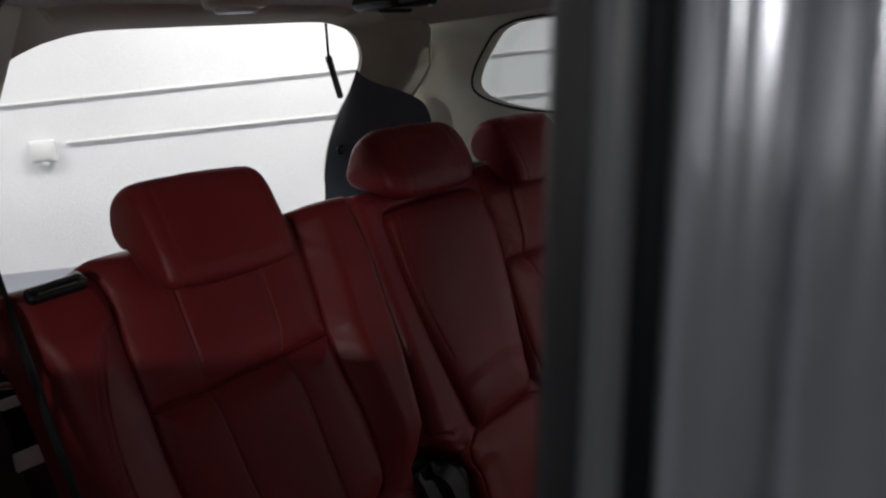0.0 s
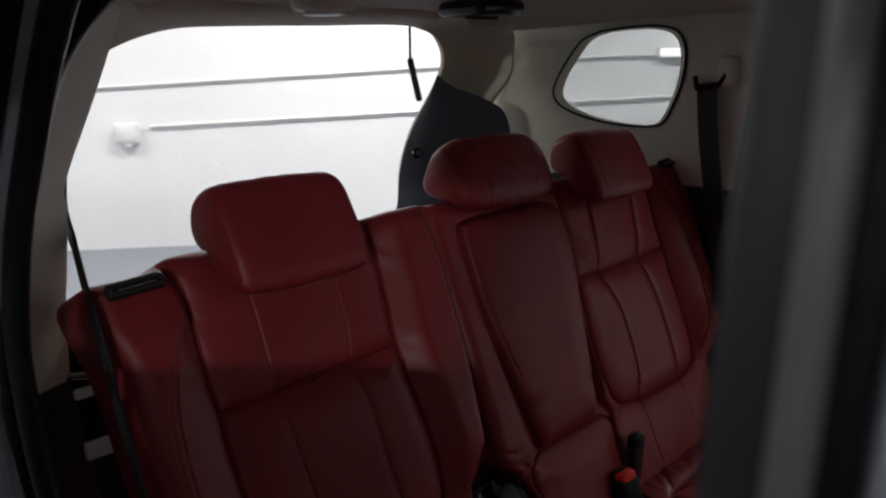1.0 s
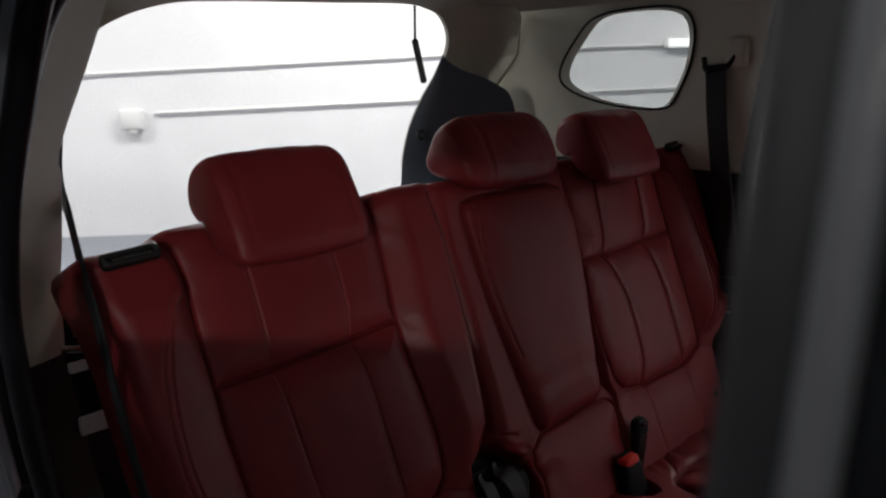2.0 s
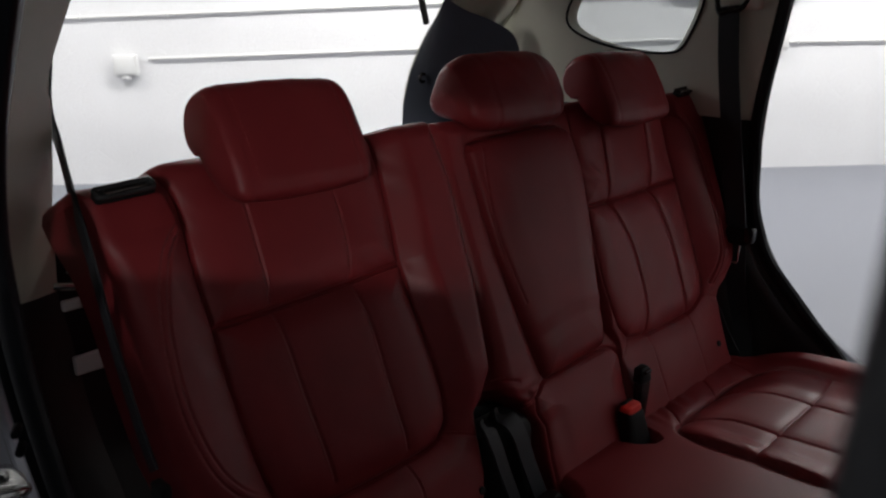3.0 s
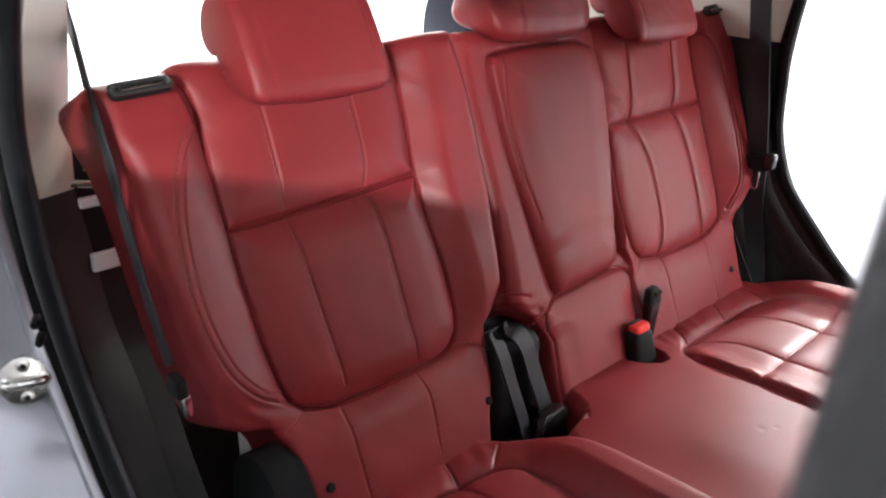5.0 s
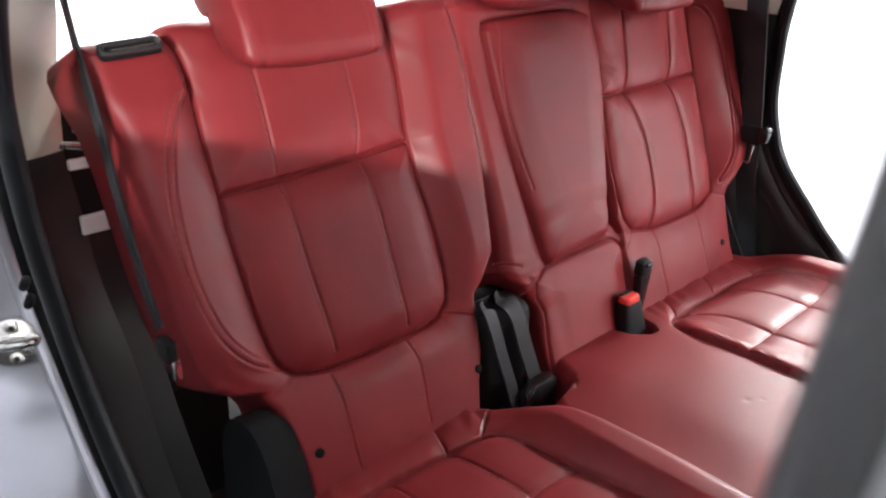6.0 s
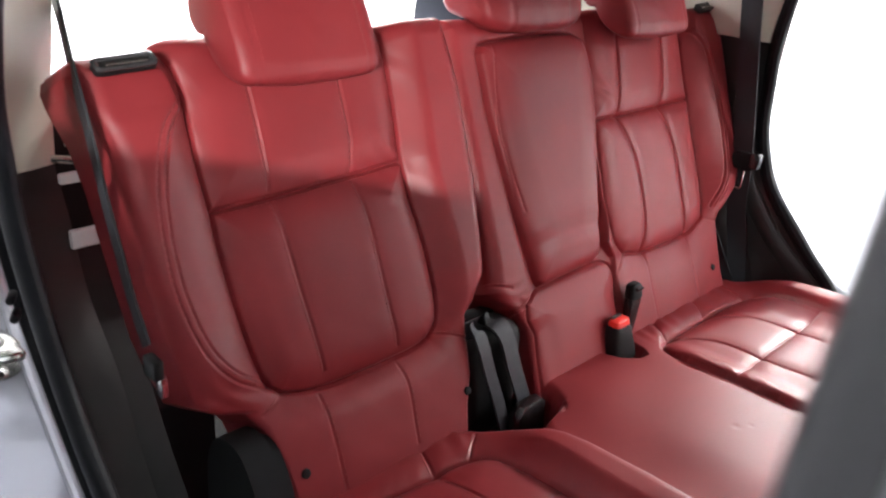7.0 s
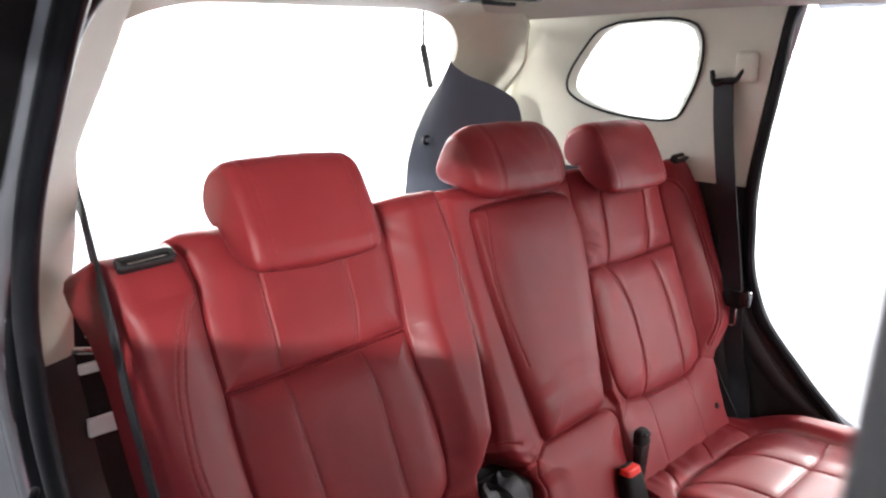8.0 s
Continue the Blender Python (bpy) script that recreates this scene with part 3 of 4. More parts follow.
for sgn in (-1, 1):
    bolt = part("bolt", cylinder(SM @ Vector((0.001, 0.0175 * sgn, 0.003)), SM @ Vector((0.001, 0.0175 * sgn, 0.007)), 0.0075, n=18, bevel=0.0015), STEEL, strk)
    part("recess", cylinder(SM @ Vector((0.001, 0.0175 * sgn, 0.0068)), SM @ Vector((0.001, 0.0175 * sgn, 0.0075)), 0.003, n=6), BLACK, bolt)
part("loop", sweep(smooth_line([SM @ Vector(p) for p in ((-0.020, 0, 0.002), (-0.020, 0, 0.010), (-0.012, 0, 0.017), (0.012, 0, 0.017), (0.020, 0, 0.010), (0.020, 0, 0.002))], 6), ring(0.0048, 10), up=(0.3, 0.2, 1)), STEEL, strk)
for sgn in (-1, 1):
    part("foot", cylinder(SM @ Vector((0.019 * sgn, 0, 0.002)), SM @ Vector((0.019 * sgn, 0, 0.007)), 0.0085, n=16, bevel=0.002), STEEL, strk)

# rubber stops on the edge of the jamb
for z, y in ((1.058, 0.236), (1.038, 0.232)):
    st = thing("rubber_stop", "small black rubber stop on the grey jamb", "rubber stop", "rubber stops")
    part("stop", cylinder((-0.776, y, z), (-0.786, y - 0.020, z), 0.005, n=12, bevel=0.002), RUBBER, st)

# front pillar of the near opening: rounded grey edge, black seal, painted jamb with folds
def pillar_at(z):
    return Vector((-0.889 + 0.09 * (z - 1.5), -0.5872 - 0.024 * (z - 1.5), z))


def pillar_strip(name, profile, mat, label):
    zs = [0.45 + 0.05 * i for i in range(25)]
    verts = [pillar_at(z) + Vector((a, b, 0)) for z in zs for a, b in profile]
    n = len(profile)
    bm = bmesh.new()
    vs = [bm.verts.new(v) for v in verts]
    for i in range(len(zs) - 1):
        for k in range(n - 1):
            bm.faces.new([vs[i * n + k], vs[i * n + k + 1], vs[(i + 1) * n + k + 1], vs[(i + 1) * n + k]])
    return part(name, bm, mat, car, label, 60)


def arc(cx, cy, r, a0, a1, n=8):
    return [(cx + r * math.cos(radians(a0 + (a1 - a0) * k / n)), cy + r * math.sin(radians(a0 + (a1 - a0) * k / n))) for k in range(n + 1)]


pillar_strip("front_pillar_trim", [(0.10, -0.004)] + arc(0.008, -0.008, 0.008, 90, 180) + [(0.000, -0.0145)], EDGETRIM, "black rounded pillar edge")
pillar_strip("front_pillar_flange", [(0.004, -0.0135), (-0.001, -0.0150), (-0.002, -0.018), (-0.001, -0.021), (0.004, -0.0225)], FLANGE, "grey pillar flange")
pillar_strip("front_pillar_seal", [(0.006, -0.0205)] + arc(0.008, -0.0262, 0.0062, 110, 250) + [(0.02, -0.034)], RUBBER, "black rubber pillar seal")
pillar_strip("front_pillar_jamb", [(0.02, -0.029), (0.000, -0.031)] + arc(0.004, -0.039, 0.008, 130, 220) + [(0.003, -0.048), (0.003, -0.052)] + arc(0.006, -0.062, 0.010, 130, 225) + [(0.004, -0.074)] + arc(0.004, -0.084, 0.008, 120, 230) + [(-0.002, -0.096), (-0.006, -0.14), (-0.004, -0.26)], PAINT, "grey metallic painted pillar jamb")

# headliner and the header over the tailgate
def roof_z(x, y):
    return 1.665 - 0.16 * max(0.0, abs(x) - 0.28) ** 1.3 - 0.03 * max(0, y - 0.2)


xs = [-0.66 + 1.30 * i / 24 for i in range(25)]
ys = [-2.2 + 2.96 * i / 30 for i in range(31)]
vv = [(x, y, roof_z(x, y)) for y in ys for x in xs]
ff = [(j * 25 + i, j * 25 + i + 1, (j + 1) * 25 + i + 1, (j + 1) * 25 + i) for j in range(30) for i in range(24)]
mesh_object("headliner", vv + [(x, y, 1.70) for y in (-2.2, 0.76) for x in (-0.80, 0.80)], ff + [(775, 776, 778, 777)], HEADLINER, car, "pale cloth headliner", True, 40)

# the rail over the near door, under the roof's edge
RAIL = smooth_line([(-0.74, -2.10, 1.60), (-0.745, -1.40, 1.620), (-0.745, -0.75, 1.625), (-0.748, -0.40, 1.630), (-0.755, -0.20, 1.642), (-0.76, -0.02, 1.635)], 6)
part("roof_rail", sweep(RAIL, [(a * 1.3, b) for a, b in ring(0.045, 16)], up=(0, 0, 1)), PAINT, car, "grey metallic painted roof rail")

FARRAIL = smooth_line([(0.70, -2.10, 1.63), (0.70, -1.20, 1.648), (0.70, -0.40, 1.655), (0.70, 0.00, 1.650)], 6)
part("far_roof_rail", sweep(FARRAIL, [(a * 1.2, b) for a, b in ring(0.036, 14)], up=(0, 0, 1)), PAINT, car, "grey metallic painted roof rail")

# the frame of the open tailgate: outline in the leaning plane of the opening
def gate(x, z):
    return Vector((x, 0.75 + (1.63 - z) * 0.5, z))


INNER = smooth_line([gate(x, z) for x, z in ((-0.50, 1.10), (-0.46, 1.30), (-0.46, 1.45), (-0.44, 1.53), (-0.37, 1.587), (-0.283, 1.614), (-0.167, 1.621), (0.047, 1.625), (0.272, 1.629), (0.348, 1.620), (0.421, 1.588), (0.467, 1.534), (0.463, 1.463), (0.440, 1.391), (0.432, 1.316), (0.445, 1.235), (0.477, 1.147), (0.49, 1.0), (0.49, 0.8))], 6)
OUTER = []
for p in INNER:
    w = 0.68 if p.z < 1.45 else 0.68 - 0.10 * (p.z - 1.45) / 0.2
    x = max(-w, min(w, p.x * 1.42))
    z = p.z if abs(p.x) > 0.40 else p.z + 0.04
    OUTER.append(Vector((x, p.y - (0.10 if abs(p.x) > 0.3 else 0.06), min(z + 0.02, 1.66))))
bm = bmesh.new()
grid = []
for k in range(11):
    t = k / 10
    row = []
    for p, q in zip(INNER, OUTER):
        side = step(abs(p.x), 0.30, 0.44)
        out = Vector((math.copysign(0.045, p.x) * side, 0.050 * side - 0.02 * (1 - side), 0.0))
        row.append(bm.verts.new(p.lerp(q, t) + out * (4 * t * (1 - t))))
    grid.append(row)
for r, s in zip(grid, grid[1:]):
    for i in range(len(r) - 1):
        bm.faces.new((r[i], r[i + 1], s[i + 1], s[i]))
part("tailgate_frame", thicken(bm, 0.01), BEIGE, car, "pale trim round the open tailgate")

# far side: beige upper panel with the quarter window, black lower panel
QW = smooth_line([(a, b, 0) for a, b in ((0.447, 1.597), (0.37, 1.603), (0.295, 1.603), (0.245, 1.588), (0.226, 1.545), (0.232, 1.48), (0.255, 1.42), (0.275, 1.388), (0.305, 1.378), (0.36, 1.377), (0.44, 1.384), (0.52, 1.402), (0.570, 1.425), (0.585, 1.452), (0.572, 1.49), (0.540, 1.535), (0.50, 1.578), (0.447, 1.597))], 4)[:-1]
QW = [(p.x, p.y) for p in QW]
EDGE = [(0.045, 1.68), (0.053, 1.622), (0.076, 1.467), (0.103, 1.262)]
part("quarter_panel", slab(EDGE + [(0.105, 1.247), (0.80, 1.247), (0.80, 1.68)], "x", 0.66, 0.70, [QW]), BEIGE, car, "beige plastic quarter panel")
QIN = [(0.447 + (a - 0.405) * 1.0, 1.486 + (b - 1.49) * 0.99) for a, b in QW]
ringa, ringb = [Vector((0.657, a, b)) for a, b in QW + QW[:1]], [Vector((0.715, a, b)) for a, b in QIN + QIN[:1]]
part("window_reveal", loft(ringa, ringb, 4), BEIGE, car)
pane = part("quarter_window_pane", slab(QIN, "x", 0.717, 0.721), GLASS, car, "tinted quarter window pane")
part("window_seal", sweep([Vector((0.657, a, b)) for a, b in QW + QW[:1]], ring(0.0030, 8), up=(1, 0, 0)), RUBBER, car, "black rubber window seal")
LOWER = [(0.105, 1.245), (0.104, 1.16), (0.097, 1.073), (0.075, 1.0), (0.044, 0.94), (-0.03, 0.86), (-0.094, 0.797), (-0.22, 0.70), (-0.22, 0.45), (1.0, 0.45), (1.0, 1.245)]
part("lower_side_panel", slab(LOWER, "x", 0.672, 0.71), SIDETRIM, car, "charcoal plastic lower side panel")
MOULD = smooth_line([(0.672, 0.135, 1.16), (0.670, 0.130, 1.07), (0.670, 0.105, 0.985), (0.670, 0.062, 0.910), (0.670, -0.01, 0.830), (0.670, -0.10, 0.760), (0.672, -0.22, 0.66)], 6)
part("side_panel_moulding", sweep(MOULD, ring(0.010, 12, 2.2, 1.0), up=(1, 0, 0)), SIDETRIM, car, "raised moulding along the side panel")
SWELL = [[Vector((0.672 - 0.030 * math.sin(math.pi * i / 8) * math.sin(math.pi * min(1.0, k / 7)) ** 0.7, 0.17 + 0.16 * i / 8 - 0.16 * max(0.0, (7 - k) / 7), 0.70 + 0.40 * k / 8)) for i in range(9)] for k in range(9)]
bm = bmesh.new()
grid = [[bm.verts.new(p) for p in row] for row in SWELL]
for r, s in zip(grid, grid[1:]):
    for i in range(8):
        bm.faces.new((r[i], r[i + 1], s[i + 1], s[i]))
part("side_panel_swell", bm, SIDETRIM, car)
FSEAL = smooth_line([(0.672, -0.62, 1.66), (0.672, -0.05, 1.66)] + [(0.672, a - 0.012, b) for a, b in EDGE[1:]] + [(0.680, a - 0.012, b) for a, b in LOWER[1:8]] + [(0.680, -0.6, 0.56)], 6)
part("far_door_seal", sweep(FSEAL, ring(0.014, 10), up=(1, 0, 0)), RUBBER, car, "black rubber door seal")
FJ = smooth_line([(0.715, 0.03, 1.64), (0.715, 0.066, 1.467), (0.72, 0.094, 1.262), (0.72, 0.088, 1.073), (0.72, 0.033, 0.935), (0.72, -0.105, 0.79), (0.72, -0.34, 0.66)], 6)
FJO = [p + Vector((0.05, 0.030, 0)) for p in FJ]
part("far_door_jamb", thicken(loft(FJ, FJO, 6), 0.004), PAINT, car, "grey metallic painted jamb")
FJ2 = [Vector((0.70, p.y + 0.02, p.z)) for p in FJ]
part("far_jamb_flange", loft(FJ2, FJ, 3), PAINT, car)
# dark lower trim on the far rear pillar, a rounded hump
HUMP = smooth_line([gate(0.452, 1.510) + Vector((0, -0.030, 0)), (0.478, 0.755, 1.491), (0.512, 0.735, 1.468), (0.553, 0.708, 1.443), (0.580, 0.680, 1.400), (0.585, 0.665, 1.343), (0.580, 0.655, 1.28)], 8)
rows = []
for i, p in enumerate(HUMP):
    t = i / (len(HUMP) - 1)
    row = []
    for k in range(21):
        z = p.z + (0.98 - p.z) * k / 20
        ex = np.interp(z, [0.98, 1.147, 1.235, 1.316, 1.391, 1.463, 1.534], [0.485, 0.477, 0.445, 0.432, 0.440, 0.463, 0.467])
        edge = gate(ex - 0.024, z) + Vector((0, -0.028, 0))
        w = max(0.0, 1 - 1.6 * t) ** 1.3
        row.append(Vector((p.x, p.y + 0.02 * k / 20, z)).lerp(edge, w) + Vector((-0.012, -0.010, 0)) * (math.sin(math.pi * t) * min(1, k / 5)))
    rows.append(row)
n = len(rows)
mesh_object("rear_pillar_trim", [p for r in rows for p in r], [(i * 21 + k, i * 21 + k + 1, (i + 1) * 21 + k + 1, (i + 1) * 21 + k) for i in range(n - 1) for k in range(20)], NAVY, car, "dark grey plastic trim of the rear pillar")
part("trim_hook", sweep([(0.412 + 0.010 * math.cos(radians(a)), 0.838, 1.306 + 0.010 * math.sin(radians(a))) for a in range(50, 320, 15)], ring(0.004, 8), up=(0, 1, 0)), GLOSSY, car, "round black hook")
# gas strut of the tailgate
part("strut_rod", cylinder((0.415, 0.852, 1.68), (0.458, 0.900, 1.535), 0.0035, n=10), GLOSSY, car, "thin gas strut rod")
part("strut_body", cylinder((0.456, 0.898, 1.540), (0.54, 0.955, 1.435), 0.009, n=12), BLACK, car, "black gas strut body")

# the near rear quarter, with its dark window
NQ = [(p[0] + 0.10, p[1]) for p in QW]
part("near_quarter_panel", slab([(0.42, 1.20), (1.02, 1.20), (0.98, 1.30), (0.80, 1.665), (0.30, 1.665), (0.42, 1.40)], "x", -0.74, -0.70, [[(a, b) for a, b in NQ if a > 0.0]]), BEIGE, car, "beige plastic quarter panel")
part("near_quarter_pane", slab(NQ, "x", -0.735, -0.731), DARKGLASS, car, "dark tinted quarter window pane")

# lamps and belt outlet in the headliner
dome = thing("dome_lamp", "oval pale dome lamp set in the headliner", "lamp")
part("bezel", cylinder((-0.10, 0.535, 1.63), (-0.10, 0.535, 1.655), 0.055, 0.062, 32, 0.006), BEIGE, dome)
part("lens", cylinder((-0.10, 0.535, 1.622), (-0.10, 0.535, 1.635), 0.038, n=32, bevel=0.004), WHITE, dome)
reel = thing("belt_outlet", "black oval belt outlet set in the headliner", "belt outlet")
part("bezel", box((0.20, 0.42, 1.625), (0.34, 0.55, 1.655), 0.014, 3), GLOSSY, reel)
part("slot", box((0.225, 0.475, 1.619), (0.315, 0.495, 1.63), 0.004, 2), BLACK, reel)

# floor of the car and what closes it in front and below
part("floor_pan", slab([(-0.74, -2.2), (0.70, -2.2), (0.70, 1.05), (-0.74, 1.05)], "z", 0.40, 0.46), CARPET, car, "dark carpet over the floor pan")
part("sill", box((-0.90, -0.7, 0.36), (-0.745, -0.30, 0.50), 0.03, 3), PAINT, car)
part("load_floor", slab([(-0.66, 0.40), (0.66, 0.40), (0.66, 1.05), (-0.66, 1.05)], "z", 0.72, 0.76), CARPET, car, "dark carpet load floor")
part("near_load_trim", slab([(0.42, 0.45), (1.0, 0.45), (1.0, 1.20), (0.42, 1.20)], "x", -0.70, -0.66), BLACK, car, "black plastic load space trim")

# the near rear door, standing open behind the camera's place
DOOR = Matrix.Translation((-0.935, -0.74, 0)) @ Matrix.Rotation(radians(189), 4, "Z")
door = part("rear_door", box((0.0, 0.02, 0.42), (1.02, 0.10, 1.06), 0.03, 3, m=DOOR), PAINT, car)
part("door_trim", box((0.02, -0.03, 0.46), (1.0, 0.022, 1.05), 0.02, 3, m=DOOR), BLACK, door, "black door trim")
part("armrest", box((0.15, -0.08, 0.72), (0.80, -0.02, 0.78), 0.02, 3, m=DOOR), BLACK, door)

# the unseen front half of the cabin, added to close it and cut light
part("dashboard", slab([(-2.25, 0.45), (-2.25, 1.02), (-2.15, 1.10), (-1.95, 1.06), (-1.85, 0.90), (-1.95, 0.45)], "x", -0.72, 0.70), BLACK, car, "black dashboard")
part("front_door", box((-0.90, -2.1, 0.42), (-0.80, -0.86, 1.10), 0.03, 3), PAINT, car)
part("front_door", box((0.76, -2.1, 0.42), (0.86, -0.86, 1.10), 0.03, 3), PAINT, car)
# made dark so that the key lamp misses the far seats
part("front_window", box((-0.858, -2.0, 1.09), (-0.853, -0.80, 1.62)), DARKGLASS, car, "dark pane at the front window, added to stop the key lamp")
for x in (-0.38, 0.38):
    fs = thing("front_seat", "plain red leather front seat, added out of view", "car seat", "front seats")
    part("backrest", slab(rounded([(x - 0.25, 0.70), (x - 0.25, 1.12), (x - 0.17, 1.27), (x + 0.17, 1.27), (x + 0.25, 1.12), (x + 0.25, 0.70)]), "y", -1.12, -0.98), LEATHER, fs)
    part("cushion", box((x - 0.25, -1.55, 0.50), (x + 0.25, -0.98, 0.74), 0.06, 4), LEATHER, fs)

# black sheet added to keep the gap between pillar and seat dark
part("gap_sheet", slab([(-0.76, 0.45), (-0.45, 0.45), (-0.45, 1.215), (-0.76, 1.215)], "y", 0.43, 0.45), BLACK, car, "black sheet added behind the dark gap beside the seat")

# black boxes added to darken gaps under the seats and behind the straps
part("seat_gap_filler", box((-0.60, 0.10, 0.50), (0.60, 0.16, 0.77), 0.01, 2), BLACK, car, "black filler added under the red cushions")
part("strap_gap_filler", box((-0.215, 0.135, 0.60), (-0.085, 0.165, 0.86), 0.01, 2), BLACK, car)

# the body outside: roof skin, bonnet, rear wings and wheels
ROOFX = [-0.74 + 1.48 * i / 14 for i in range(15)]
ROOFY = [-2.15 + 2.93 * i / 12 for i in range(13)]
top = [[Vector((x, y, 1.712 + 0.035 * (1 - (x / 0.75) ** 2) - 0.03 * ((y + 0.6) / 1.5) ** 2)) for x in ROOFX] for y in ROOFY]
bm = bmesh.new()
grid = [[bm.verts.new(p) for p in row] for row in top]
for r, s in zip(grid, grid[1:]):
    for i in range(14):
        bm.faces.new((r[i], r[i + 1], s[i + 1], s[i]))
part("roof_panel", thicken(bm, 0.004), PAINT, car)
part("bonnet", slab([(-2.26, 0.50), (-2.26, 1.00), (-2.7, 0.97), (-3.05, 0.88), (-3.22, 0.74), (-3.26, 0.50)], "x", -0.82, 0.80), PAINT, car)
for x0, x1, y0 in ((-0.915, -0.895, 0.46), (0.79, 0.81, 0.34)):
    part("rear_wing", slab([(y0, 0.42), (1.12, 0.42), (1.10, 0.90), (0.98, 1.14), (y0, 1.12)], "x", x0, x1), PAINT, car)
for x, y in ((-0.78, 0.74), (0.70, 0.74), (-0.78, -2.72), (0.70, -2.72)):
    tyre = part("tyre", cylinder((x, y, 0.34), (x + 0.20 * (-1 if x < 0 else 1) * 0.5, y, 0.34), 0.34, n=40, bevel=0.03), RUBBER, car)
    part("rim", cylinder((x + 0.02 * (-1 if x < 0 else 1), y, 0.34), (x + 0.105 * (-1 if x < 0 else 1), y, 0.34), 0.22, n=32, bevel=0.01), STEEL, tyre)

# pale latch pieces that show between pillar and seat
lat = thing("seat_latch", "pale metal seat latch bracket in the dark gap", "latch")
part("bar", cylinder((-0.675, 0.372, 1.154), (-0.62, 0.352, 1.146), 0.005, n=10), STEEL, lat)
part("bracket", box((-0.672, 0.360, 1.122), (-0.62, 0.368, 1.136), 0.002, 1), WHITE, lat)
part("bracket", box((-0.668, 0.360, 1.034), (-0.60, 0.368, 1.060), 0.002, 1), WHITE, lat)
part("pin", cylinder((-0.655, 0.366, 1.176), (-0.640, 0.350, 1.168), 0.008, n=10), WHITE, lat)

# ---- rear seats ----
near_seat = thing("passenger_seat", "single rear seat back in stitched red leather", "car seat", "rear seat backs")
SIDES_NEAR = [(-0.06, -0.550, -0.250), (0.0, -0.552, -0.232), (0.04, -0.556, -0.215), (0.09, -0.566, -0.207), (0.115, -0.580, -0.204), (0.128, -0.616, -0.200), (0.142, -0.634, -0.180), (0.18, -0.643, -0.151), (0.23, -0.652, -0.141), (0.32, -0.656, -0.128), (0.42, -0.658, -0.120), (0.47, -0.663, -0.117), (0.51, -0.672, -0.116), (0.535, -0.676, -0.117), (0.555, -0.678, -0.119), (0.568, -0.674, -0.122), (0.575, -0.666, -0.128)]


def edge_radius(v):
    return 0.010 + 0.016 * step(v, 0.09, 0.16) + 0.006 * step(v, 0.48, 0.56)


padded(near_seat, back_place, SIDES_NEAR, -0.06, 0.575, 400, 440, outer_height, outer_regions(NEAR), 0.10, edge_radius)
for line in NEAR["tucks"]:
    stitch(near_seat, back_place, outer_height, line, -0.005)
for side in (0.005, -0.005):
    stitch(near_seat, back_place, outer_height, NEAR["bolster"], side)
stitch(near_seat, back_place, outer_height, NEAR["cross"], -0.005)
for line in NEAR["lumbar"]:
    stitch(near_seat, back_place, outer_height, line, 0.004)

ARM = [(-0.052, 0.512), (-0.043, 0.526), (-0.020, 0.531), (0.050, 0.534), (0.127, 0.535), (0.195, 0.532), (0.222, 0.522), (0.232, 0.500), (0.234, 0.444), (0.219, 0.370), (0.194, 0.286), (0.171, 0.207), (0.155, 0.150), (0.146, 0.131), (0.124, 0.123), (0.060, 0.121), (0.0, 0.119), (-0.020, 0.119), (-0.030, 0.130), (-0.037, 0.183), (-0.046, 0.257), (-0.054, 0.347), (-0.056, 0.415), (-0.053, 0.481)]
ARM_SEAM = [(-0.020, 0.524), (-0.034, 0.474), (-0.046, 0.398), (-0.042, 0.330), (-0.030, 0.250)]
CENTRE_LOW = [(-0.110, 0.098), (-0.066, 0.102), (-0.027, 0.119), (0.050, 0.120), (0.120, 0.122), (0.160, 0.116), (0.178, 0.100), (0.180, 0.085), (0.175, 0.050), (0.170, 0.010), (0.165, -0.06)]
CENTRE_LEFT = [(-0.066, 0.102), (-0.072, 0.075), (-0.062, 0.051), (-0.070, 0.0), (-0.075, -0.06)]
CENTRE_TUCK = [(-0.150, 0.153), (-0.120, 0.148), (-0.090, 0.136)]


